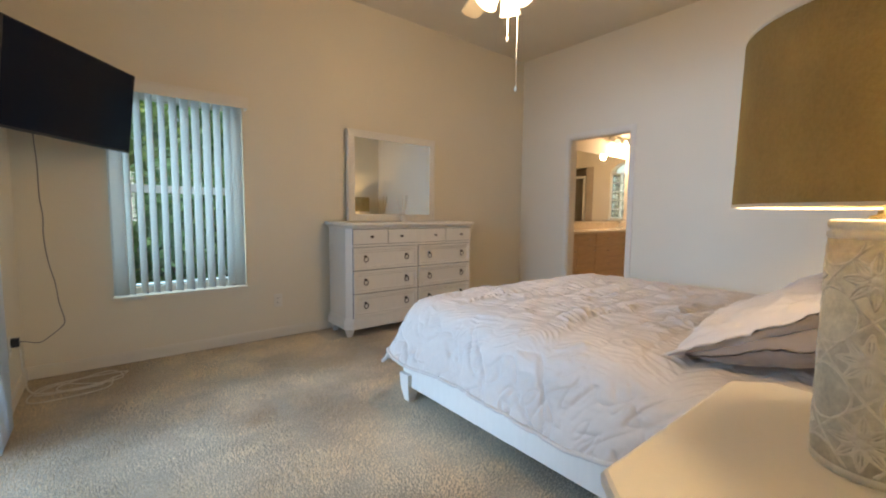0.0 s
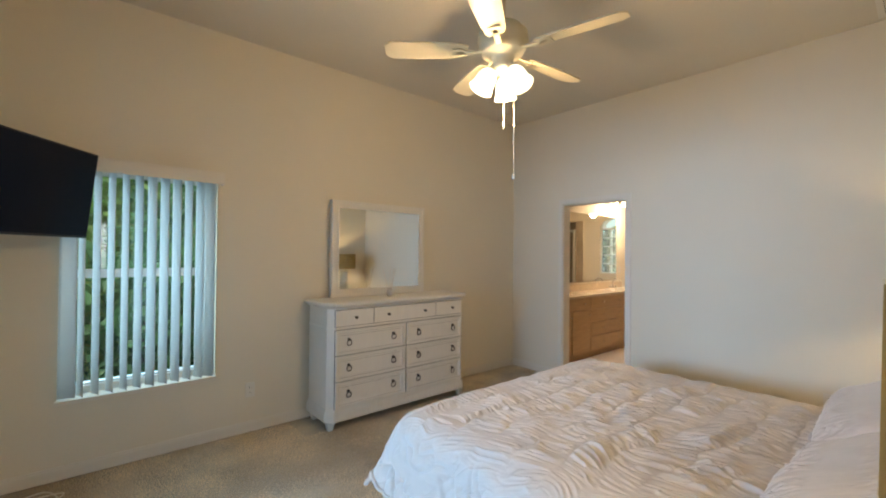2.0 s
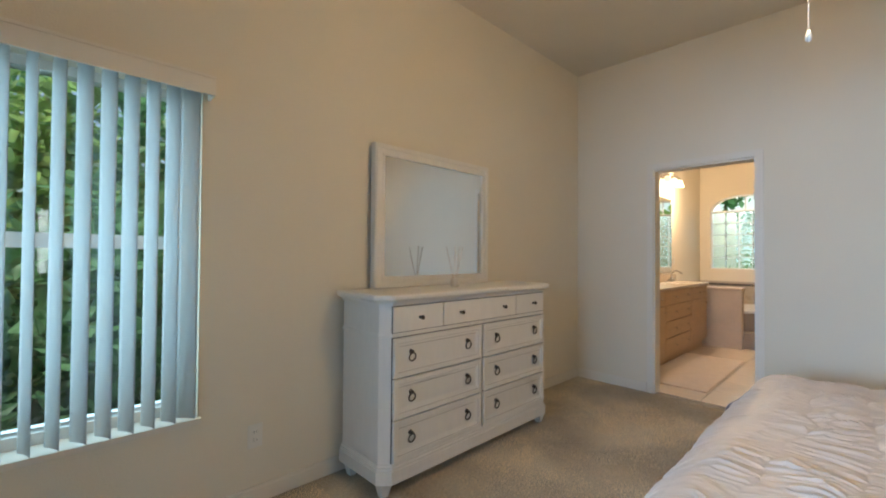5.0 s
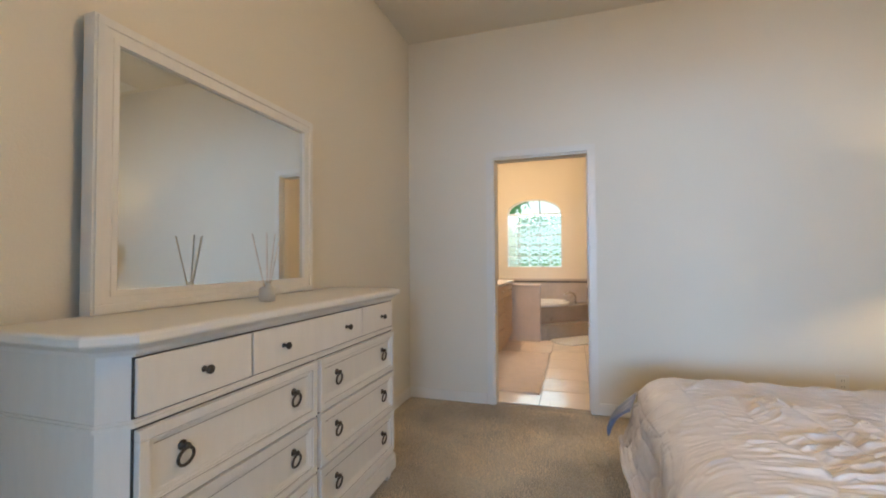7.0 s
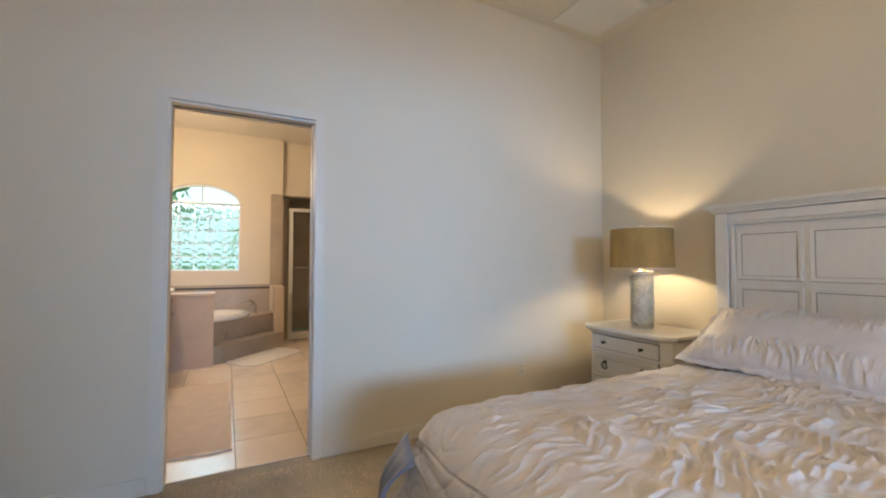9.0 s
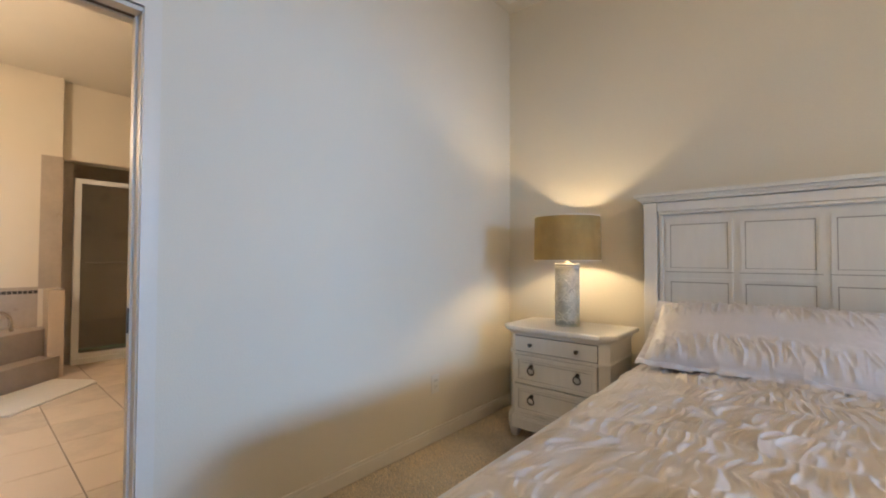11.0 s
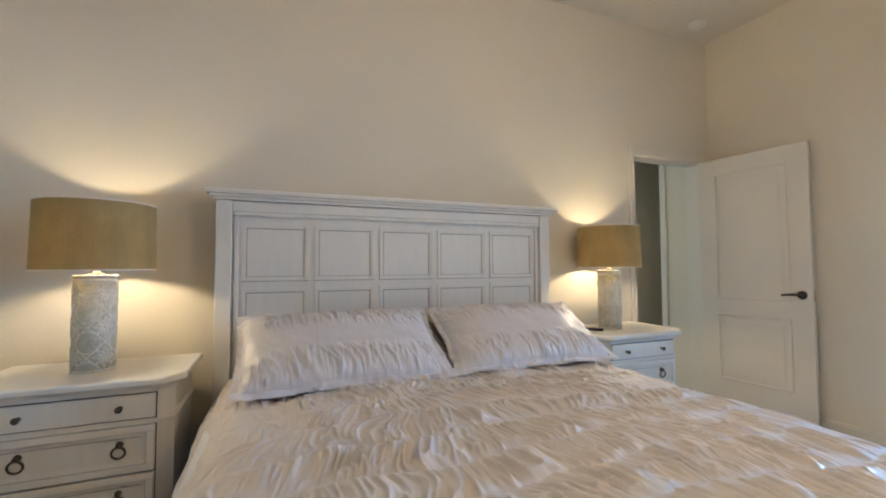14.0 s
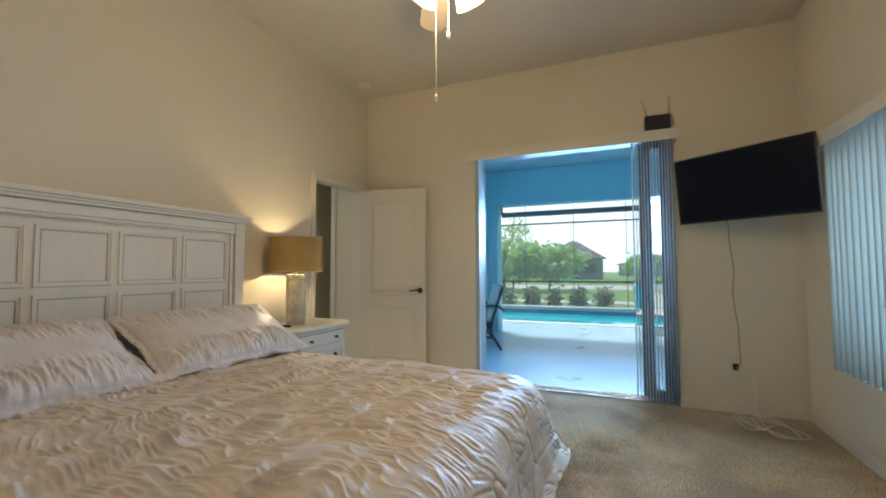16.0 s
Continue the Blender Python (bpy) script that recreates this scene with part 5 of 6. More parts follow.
structure("shower_tile_edge", boxes((QX1 - 0.006, 3.2, 0.84, QX1, 3.36, 2.2), (QX1 - 0.006, 3.19, 0.84, QX1 + 0.2, 3.2, 2.2)), WTILE, "taupe tile border beside the shower", "tile")
structure("bath_wall_shower_head", boxes((QX1 + 0.1, QY0, 2.2, QX1 + 0.3, 3.2, QH)), WALL, "cream wall over the shower", "wall")

# floor of square tiles
structure("bath_floor", boxes((QX0 - 0.05, QY0, -0.16, 10.6, QY1, -0.007)), GROUT, "grouted bathroom floor bed", "floor")
bath_floor = bpy.data.objects["bath_floor"]
ts = 0.415
bm = bmesh.new()
box(bm, -ts / 2 + 0.003, -ts / 2 + 0.003, -0.006, ts / 2 - 0.003, ts / 2 - 0.003, 0.0, bevel=0.0015)
tile0 = part("floor_tile", bm, TILE, bath_floor)
first = True
for i in range(10):
    for j in range(6):
        x, y = QX0 + 0.002 - 0.045 + ts / 2 + i * ts, 2.62 + ts / 2 + j * ts
        if x > QX1 + 0.1 or (y > 4.72):
            continue
        ob = tile0 if first else tile0.copy()
        if not first:
            scene.collection.objects.link(ob)
        first = False
        ob.location = (x, y, 0.0)

# window of glass blocks
bw = thing("window_2", "arched bathroom window filled with wavy glass blocks", "window", kind="structure")
bm = bmesh.new()
n = 24
for g0, g1 in ((0.0, 0.022),):
    for a, b in zip(range(n), range(1, n + 1)):
        pts = []
        for i, g in ((a, g0), (b, g0), (b, g1), (a, g1)):
            an = math.pi * i / n
            pts.append((yc + (hw_ - g) * math.cos(an), AZ1 + (rise - g) * math.sin(an)))
        q = [bm.verts.new((xx, y, z)) for xx in (QX1 + 0.05, QX1 + 0.11) for y, z in pts]
        for f_ in ((0, 1, 2, 3), (7, 6, 5, 4), (0, 4, 5, 1), (3, 2, 6, 7)):
            bm.faces.new([q[i] for i in f_])
box(bm, QX1 + 0.05, AW0, AZ1 - 0.012, QX1 + 0.11, AW1, AZ1 + 0.014)
box(bm, QX1 + 0.05, AW0, AZ0, QX1 + 0.11, AW0 + 0.014, AZ1 - 0.012)
box(bm, QX1 + 0.05, AW1 - 0.014, AZ0, QX1 + 0.11, AW1, AZ1 - 0.012)
box(bm, QX1 + 0.05, AW0 + 0.014, AZ0, QX1 + 0.11, AW1 - 0.014, AZ0 + 0.012)
box(bm, QX1 + 0.06, yc - 0.008, AZ1 + 0.014, QX1 + 0.10, yc + 0.008, AZT - 0.02)
part("window_frame", bm, VINYL, bw)
bm = bmesh.new()
cell_y, cell_z = (AW1 - AW0 - 0.028) / 5, (AZ1 - AZ0 - 0.024) / 5
for i in range(1, 5):
    box(bm, QX1 + 0.055, AW0 + 0.014 + i * cell_y - 0.003, AZ0 + 0.012, QX1 + 0.105, AW0 + 0.014 + i * cell_y + 0.004, AZ1 - 0.012)
    box(bm, QX1 + 0.056, AW0 + 0.014, AZ0 + 0.012 + i * cell_z - 0.004, QX1 + 0.104, AW1 - 0.014, AZ0 + 0.012 + i * cell_z + 0.004)
part("mortar", bm, VINYL, bw)
bm = bmesh.new()
gp = np.linspace(-0.5, 0.5, 15)
GY, GZ = np.meshgrid(gp * (cell_y - 0.009), gp * (cell_z - 0.009))
dent = 0.004 * vnoise(GY * 34 + 3, GZ * 44 + 8) + 0.003 * vnoise(GY * 80, GZ * 80 + 5)
grid_mesh(bm, np.dstack([-0.022 + dent, GY, GZ]))
grid_mesh(bm, np.dstack([0.022 + dent[::-1], GY, GZ]))
box(bm, -0.02, -cell_y / 2 + 0.0045, -cell_z / 2 + 0.0045, 0.02, -cell_y / 2 + 0.006, cell_z / 2 - 0.0045)
block0 = part("glass_block", bm, BLOCK, bw, smooth=True)
block0.visible_shadow = False
for i in range(5):
    for j in range(5):
        ob = block0 if i + j == 0 else block0.copy()
        if i + j:
            scene.collection.objects.link(ob)
        ob.location = (QX1 + 0.08, AW0 + 0.014 + (i + 0.5) * cell_y, AZ0 + 0.012 + (j + 0.5) * cell_z)
        ob.rotation_euler = (radians(180 * (i % 2)), 0, 0)

# vanity
va = thing("vanity_cabinet", "long maple vanity cabinet with chrome knobs", "vanity")
vy, vx0_, vx1_ = 4.45, QX0 + 0.02, 8.18
part("carcass", boxes((vx0_, vy + 0.02, 0.1, vx1_, QY1 - 0.002, 0.865)), MAPLE, va)
part("toe_kick", boxes((vx0_, vy + 0.06, 0.0, vx1_, QY1 - 0.002, 0.1)), MAPLE, va)
fronts = [(vx0_ + 0.01, 6.50, 0.70, 0.855), (vx0_ + 0.01, 6.03, 0.12, 0.69), (6.04, 6.50, 0.12, 0.69), (6.51, 7.47, 0.70, 0.855), (6.51, 7.47, 0.515, 0.69), (6.51, 7.47, 0.32, 0.505),
          (6.51, 7.47, 0.12, 0.31), (7.48, vx1_ - 0.01, 0.70, 0.855), (7.48, vx1_ - 0.01, 0.12, 0.69)]
for x0, x1, z0, z1 in fronts:
    bm = bmesh.new()
    box(bm, x0 + 0.003, vy, z0 + 0.003, x1 - 0.003, vy + 0.02, z1 - 0.003, bevel=0.003)
    fr = part("drawer_front" if z1 - z0 < 0.3 else "cabinet_door", bm, MAPLE, va)
    tall = z1 - z0 > 0.3
    ks = ((x1 - 0.05, z1 - 0.07),) if tall else (((x0 + 0.32, (z0 + z1) / 2), (x1 - 0.18, (z0 + z1) / 2)) if x1 - x0 > 0.6 else ((x0 + 0.35, (z0 + z1) / 2),))
    for kx, kz in ks:
        bm = bmesh.new()
        knob(bm, kx, vy, kz)
        part("knob", bm, CHROME, fr, "chrome knob", smooth=True)
ct = thing("bathroom_countertop", "beige cultured marble vanity top with backsplash", "countertop")
part("slab", boxes((vx0_, vy - 0.025, 0.866, vx1_ + 0.02, QY1 - 0.002, 0.90), bevel=0.006), COUNTER, ct)
part("backsplash", boxes((vx0_, QY1 - 0.022, 0.9, vx1_ + 0.02, QY1 - 0.002, 1.0), bevel=0.003), COUNTER, ct)
bm = bmesh.new()
lathe(bm, [(0.235, 0.901), (0.225, 0.905), (0.21, 0.9025), (0.2, 0.901)], 7.75, 4.62, 40, close=True)
part("sink_rim", bm, TUB, ct, smooth=True)
fc = thing("faucet", "curved chrome bathroom faucet with two handles", "faucet", (7.75, 4.78, 0.9005))
bm = bmesh.new()
lathe(bm, [(0.0, 0.0), (0.028, 0.0), (0.024, 0.012), (0.014, 0.02), (0.013, 0.06), (0.0, 0.06)], seg=20)
tube(bm, curve_points([(0, 0, 0.05), (0, -0.01, 0.12), (0, -0.07, 0.155), (0, -0.13, 0.13), (0, -0.14, 0.115)], 6), 0.012, 10, 0.009)
part("spout", bm, CHROME, fc, smooth=True)
for s in (-0.09, 0.09):
    bm = bmesh.new()
    lathe(bm, [(0.0, 0.0), (0.024, 0.0), (0.018, 0.015), (0.012, 0.04), (0.0, 0.046)], s, 0, 16)
    tube(bm, [(s, 0, 0.042), (s + s * 0.5, -0.02, 0.055)], 0.006, 8)
    part("handle", bm, CHROME, fc, smooth=True)
bmr = thing("vanity_mirror", "frameless wall mirror over the vanity", "mirror")
part("mirror_glass", boxes((QX0 + 0.12, QY1 - 0.008, 1.03, 8.03, QY1 - 0.002, 2.09)), MIRROR, bmr)
vl = thing("vanity_light", "three lamp vanity light with lit glass shades", "wall light", (7.80, QY1, 2.38))
part("back_bar", boxes((-0.36, -0.03, -0.05, 0.36, -0.001, 0.05), bevel=0.006), CHROME, vl)
for s in (-0.26, 0.0, 0.26):
    bm = bmesh.new()
    tube(bm, curve_points([(s, -0.03, 0.0), (s, -0.09, 0.025), (s, -0.11, 0.0)], 5), 0.008, 8)
    lathe(bm, [(0.0, 0.0), (0.03, -0.002), (0.032, -0.03), (0.0, -0.03)], s, -0.11, 16)
    part("arm", bm, CHROME, vl, smooth=True)
    bm = bmesh.new()
    lathe(bm, [(0.030, -0.03), (0.040, -0.06), (0.056, -0.11), (0.053, -0.111), (0.037, -0.06), (0.026, -0.033)], s, -0.11, 24, close=True)
    part("glass_shade", bm, BULB, vl, "glowing frosted glass shade", smooth=True)
lamp("vanity_light_glow", "POINT", (7.80, QY1 - 0.30, 2.14), 62, (1.0, 0.71, 0.46), 0.045)
sw = thing("light_switch", "white wall switch plate by the vanity mirror", "switch", (8.15, QY1, 1.2))
part("plate", boxes((-0.036, -0.006, -0.058, 0.036, -0.0005, 0.058), bevel=0.002), PLASTIC, sw)
part("rocker", boxes((-0.016, -0.010, -0.03, 0.016, -0.006, 0.03), bevel=0.002), PLASTIC, sw)

# corner tub with tiled surround
PONY = mat("beige_wall_tile", (0.55, 0.44, 0.33), 0.32, var=0.08, scale=4, bump=0.03, bscale=25)
structure("pony_wall", boxes((8.215, 4.05, 0, 8.34, QY1, 0.80)), PONY, "low beige tiled wall at the end of the vanity", "half wall")
structure("pony_wall_cap", boxes((8.205, 4.04, 0.80, 8.35, QY1, 0.835), bevel=0.004), PONY, "beige tiled ledge on the half wall", "ledge")
structure("pony_wall_2", boxes((9.12, 3.20, 0, QX1, 3.32, 0.84), bevel=0.004), PONY, "low beige tiled wall between tub and shower", "half wall")
tb = thing("bathtub", "white corner bathtub in a taupe tiled deck", "bathtub")
bm = bmesh.new()
prism(bm, [(8.342, 4.26), (9.24, 3.36), (9.28, 3.325), (9.49, 3.325), (9.49, QY1 - 0.01), (8.342, QY1 - 0.01)], 0.0, 0.46)
part("deck", bm, WTILE, tb)
bm = bmesh.new()
prism(bm, [(8.37, 3.965), (9.10, 3.235), (9.118, 3.325), (9.24, 3.355), (8.342, 4.255), (8.342, 4.04)], 0.0, 0.21)
part("step", bm, WTILE, tb, "taupe tiled step")
bm = bmesh.new()
prof = [(0.0, 0.30), (0.3, 0.30), (0.40, 0.36), (0.45, 0.47), (0.46, 0.50), (0.50, 0.52), (0.53, 0.515), (0.535, 0.462), (0.45, 0.461)]
lathe(bm, prof[:8], 0, 0, 48)
bmesh.ops.transform(bm, matrix=pose(9.0, 4.12, 0, 0, 0, -45) @ Matrix.Diagonal((1.0, 0.78, 1, 1)), verts=bm.verts[:])
part("basin", bm, TUB, tb, "white acrylic basin", smooth=True)
bm = bmesh.new()
tube(bm, curve_points([(9.30, 3.55, 0.462), (9.28, 3.57, 0.60), (9.20, 3.65, 0.655), (9.12, 3.73, 0.62)], 6), 0.016, 10)
part("tub_spout", bm, CHROME, tb, "chrome tub spout", smooth=True)
structure("tub_tile_band", boxes((QX1 - 0.008, 3.36, 0.46, QX1, QY1, 0.86)), WTILE, "taupe tile band above the tub", "tile")
structure("tub_tile_band_side", boxes((8.36, QY1 - 0.008, 0.46, QX1 - 0.01, QY1, 0.86)), WTILE, "taupe tile band above the tub", "tile")
bm = bmesh.new()
for i in range(41):
    box(bm, QX1 - 0.012, 3.362 + i * 0.0365, 0.795, QX1 - 0.0085, 3.362 + i * 0.0365 + 0.031, 0.826)
structure("tile_liner", bm, DARKGAP, "narrow dark mosaic liner in the tile", "tile")

# shower
sh = thing("shower_enclosure", "white framed glass shower enclosure", "shower")
sx = 9.64
for y0, y1 in ((3.02, 3.08), (2.50, 2.54), (1.8, 1.86)):
    part("post", boxes((sx, y0, 0.06, sx + 0.04, y1, 2.02)), VINYL, sh)
part("rail", boxes((sx, 1.86, 1.97, sx + 0.04, 2.5, 2.02), (sx, 2.54, 1.97, sx + 0.04, 3.02, 2.02), (sx, 1.86, 0.06, sx + 0.04, 2.5, 0.11), (sx, 2.54, 0.06, sx + 0.04, 3.02, 0.11)), VINYL, sh)
part("curb", boxes((sx - 0.04, QY0, 0.0, sx + 0.08, 3.08, 0.06)), VINYL, sh)
part("glass", boxes((sx + 0.017, 2.54, 0.11, sx + 0.023, 3.02, 1.97)), GLASS, sh).visible_shadow = False
part("glass", boxes((sx + 0.017, 1.86, 0.11, sx + 0.023, 2.5, 1.97)), GLASS, sh).visible_shadow = False
bm = bmesh.new()
tube(bm, [(sx - 0.03, 2.58, 1.1), (sx - 0.03, 2.98, 1.1)], 0.009, 8)
part("towel_bar", bm, CHROME, sh)


def rug(name, label, pts, z, material):
    bm = bmesh.new()
    prism(bm, pts, 0.0005, z)
    edges = [e for e in bm.edges if all(v.co.z > z - 1e-4 for v in e.verts)]
    bmesh.ops.bevel(bm, geom=edges, offset=0.008, segments=2, affect="EDGES", profile=0.5)
    tagged(part(name, bm, material, None), label, "bath rug")


rug("bath_rug", "beige rectangular bath rug in front of the vanity", [(5.80, 3.88), (7.44, 3.88), (7.44, 4.50), (5.80, 4.50)], 0.016, RUG)
rug("tub_rug", "white shaped bath rug in front of the tub step", [(8.02, 3.62), (8.60, 3.03), (8.72, 3.04), (9.02, 3.28), (8.42, 3.90), (8.30, 3.92), (8.08, 3.76)], 0.016, RUGW)

# ---------------------------------------------------------------- planting seen through the bedroom window


def leaf_cloud(bm, centre, size, count, leaf, seed, droop=0.3):
    rs = np.random.RandomState(seed)
    k = rs.normal(size=(count, 3))
    k /= np.linalg.norm(k, axis=1)[:, None]
    rad = rs.rand(count) ** 0.45
    lump = 1 + 0.28 * np.sin(k[:, 0] * 5 + seed) * np.sin(k[:, 1] * 6 + 1) + 0.15 * np.sin(k[:, 2] * 9)
    P = np.array(centre) + k * (rad * lump)[:, None] * np.array(size)
    for p in P:
        d = Vector(rs.normal(size=3)).normalized()
        d.z = d.z * 0.6 - droop * rs.rand()
        d.normalize()
        s = d.orthogonal().normalized()
        s.rotate(Matrix.Rotation(rs.rand() * 6.28, 3, d))
        n_ = d.cross(s)
        L = leaf * (0.6 + 0.8 * rs.rand())
        w = L * 0.28
        o = Vector(p)
        vs = [bm.verts.new(q) for q in (o, o + d * L * 0.5 + s * w + n_ * 0.01, o + d * L, o + d * L * 0.5 - s * w + n_ * 0.01)]
        bm.faces.new((vs[0], vs[1], vs[2]))
        bm.faces.new((vs[0], vs[2], vs[3]))


def bush(name, label, category, base, trunk_h, clouds, leaf, material, seed, group=""):
    t = thing(name, label, category, base, group=group)
    rs = random.Random(seed)
    bm = bmesh.new()
    tube(bm, curve_points([(0, 0, -0.05), (0.03, 0.02, trunk_h * 0.5), (0, 0, trunk_h)], 5), 0.03 + 0.02 * trunk_h, 8, 0.02 + 0.006 * trunk_h)
    for c, s, n_ in clouds:
        tube(bm, curve_points([(0, 0, trunk_h * 0.7), (c[0] * 0.5 + rs.uniform(-0.1, 0.1), c[1] * 0.5, (trunk_h + c[2]) / 2), c], 5), 0.02 + 0.008 * trunk_h, 6, 0.006)
    part("trunk", bm, BARK, t, smooth=True)
    bm = bmesh.new()
    for i, (c, s, n_) in enumerate(clouds):
        leaf_cloud(bm, c, s, n_, leaf, seed * 10 + i)
    part("crown", bm, material, t)
    return t


for i, (x, y, mtl) in enumerate(((-0.6, 7.6, LEAF), (0.9, 7.9, LEAF2), (2.3, 7.5, LEAF), (3.8, 8.0, LEAF2), (1.6, 6.6, LEAF), (0.2, 6.5, LEAF2), (-1.9, 8.6, LEAF2), (0.2, 9.2, LEAF), (1.7, 9.4, LEAF2), (3.2, 9.3, LEAF), (-2.6, 7.2, LEAF))):
    low = y < 7
    bush("garden_shrub", "dense green shrub outside the bedroom window", "shrub", (x, y, -0.2), 0.8 if low else 1.6,
         [((0, 0, 0.9), (0.85, 0.6, 0.8), 900), ((0.35, 0.2, 1.5), (0.7, 0.5, 0.5), 500)] if low else
         [((0, 0, 1.0), (1.1, 0.8, 1.2), 1700), ((0.3, 0, 2.3), (1.0, 0.8, 1.0), 950), ((-0.4, 0.2, 3.2), (0.8, 0.7, 0.7), 380)], 0.17, mtl, 3 + i, "garden shrubs")
for i, (x, y, hi_) in enumerate(((13.0, 5.15, 3.0), (13.4, 4.35, 3.5), (12.6, 3.0, 2.2))):
    bush("bath_window_tree", "green tree beyond the bathroom window", "tree", (x, y, -0.2), 1.2, [((0, 0, 0.6), (0.8, 0.8, 0.5), 140), ((0, 0.1, hi_), (0.5, 0.55, 0.4), 260)], 0.26, LEAF2 if i else LEAF, 30 + i, "bathroom window trees")

# ---------------------------------------------------------------- lanai
LZ = -0.035
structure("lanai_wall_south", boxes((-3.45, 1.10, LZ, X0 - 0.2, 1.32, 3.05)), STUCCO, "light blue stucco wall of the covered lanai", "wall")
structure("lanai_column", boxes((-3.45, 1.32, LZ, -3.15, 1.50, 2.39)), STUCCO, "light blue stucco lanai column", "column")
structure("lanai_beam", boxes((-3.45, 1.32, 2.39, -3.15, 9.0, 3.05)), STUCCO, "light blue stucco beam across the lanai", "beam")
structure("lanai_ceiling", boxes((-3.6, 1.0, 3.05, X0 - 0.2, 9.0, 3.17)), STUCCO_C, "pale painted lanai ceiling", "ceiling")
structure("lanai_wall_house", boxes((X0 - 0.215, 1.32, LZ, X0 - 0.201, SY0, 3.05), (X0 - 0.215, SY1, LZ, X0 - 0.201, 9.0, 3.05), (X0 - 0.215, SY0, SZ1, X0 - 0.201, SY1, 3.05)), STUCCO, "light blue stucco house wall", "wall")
structure("house_roof", boxes((-3.8, 1.0, 3.4, X0 - 0.2, 9.2, 3.6), (X0 - 0.2, -4.0, 3.4, 11.2, 5.2, 3.6)), ROOF, "flat grey roof over the house", "roof")
PX0, PX1, PY0, PY1 = -7.75, -5.05, -3.0, 8.5
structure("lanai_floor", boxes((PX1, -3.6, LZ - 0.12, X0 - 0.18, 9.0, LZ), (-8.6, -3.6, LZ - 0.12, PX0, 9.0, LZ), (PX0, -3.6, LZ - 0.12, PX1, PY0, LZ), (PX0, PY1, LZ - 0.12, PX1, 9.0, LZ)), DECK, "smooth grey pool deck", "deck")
structure("pool_basin", boxes((PX0, PY0, -1.4, PX1, PY1, -1.3), (PX0 - 0.1, PY0, -1.4, PX0, PY1, LZ - 0.12), (PX1, PY0, -1.4, PX1 + 0.1, PY1, LZ - 0.12)), COPING, "blue tiled pool basin", "pool")
structure("pool_water", boxes((PX0, PY0, -0.5, PX1, PY1, -0.105)), WATER, "clear turquoise pool water", "water")
structure("pool_edge", boxes((PX0 - 0.02, PY0, LZ, PX0 + 0.03, PY1, LZ + 0.012)), COPING, "dark blue tile strip at the pool edge", "pool edge")
structure("pool_coping", boxes((PX0 - 0.32, PY0, LZ, PX0 - 0.02, PY1, LZ + 0.12), (PX1 - 0.02, PY0, LZ + 0.0005, PX1 + 0.26, PY1, LZ + 0.012), bevel=0.004), COPEW, "white stone pool coping", "pool edge")

rs_ = thing("rolled_sun_shade", "rolled up dark sun shade under the lanai beam", "sun shade")
bm = bmesh.new()
tube(bm, [(-3.32, 1.56, 2.22), (-3.32, 4.0, 2.22)], 0.052, 14)
part("roll", bm, SHADEROLL, rs_, smooth=True)
part("bracket", boxes((-3.36, 1.54, 2.22, -3.28, 1.56, 2.3895), (-3.36, 4.0, 2.22, -3.28, 4.02, 2.3895)), SCREENB, rs_)

cage = thing("pool_screen_cage", "bronze aluminium pool screen cage", "screen enclosure")
cx = -8.45
for y in [-3.4 + 1.45 * i for i in range(9)]:
    part("post", boxes((cx, y, LZ, cx + 0.04, y + 0.022, 3.3)), ALU, cage)
for z in (0.02, 0.77, 2.56, 3.3):
    part("rail", boxes((cx - 0.003, -3.4, z, cx + 0.043, 8.7, z + 0.045)), SCREENB, cage)
for y in (-0.5, 2.4, 5.3):
    bm = bmesh.new()
    tube(bm, [(cx + 0.02, y, 3.3), (-3.46, y + 0.5, 3.28)], 0.03, 6)
    part("roof_beam", bm, SCREENB, cage)

MESH = bpy.data.materials.new("insect_screen")
MESH.use_nodes = True
qn, ql = MESH.node_tree.nodes, MESH.node_tree.links
tp, df_, tl_ = qn.new("ShaderNodeBsdfTransparent"), qn.new("ShaderNodeBsdfDiffuse"), qn.new("ShaderNodeBsdfTranslucent")
for q in (df_, tl_):
    q.inputs["Color"].default_value = (0.78, 0.80, 0.80, 1)
m1_, m2_ = qn.new("ShaderNodeMixShader"), qn.new("ShaderNodeMixShader")
m1_.inputs[0].default_value, m2_.inputs[0].default_value = 0.5, 0.11
for a, b in ((df_.outputs[0], m1_.inputs[1]), (tl_.outputs[0], m1_.inputs[2]), (tp.outputs[0], m2_.inputs[1]), (m1_.outputs[0], m2_.inputs[2]), (m2_.outputs[0], qn["Material Output"].inputs[0])):
    ql.new(a, b)
for i in range(8):
    y = -3.35 + 1.45 * i
    for z0, z1 in ((0.065, 0.77), (0.815, 2.56), (2.605, 3.3)):
        part("screen_panel", boxes((cx + 0.024, y, z0, cx + 0.026, y + 1.4, z1)), MESH, cage, "fine insect screen")

# outdoor chair
oc = thing("patio_chair", "dark metal patio chair with pale sling seat", "patio chair", (-1.50, 1.66, LZ), 22)
bm = bmesh.new()
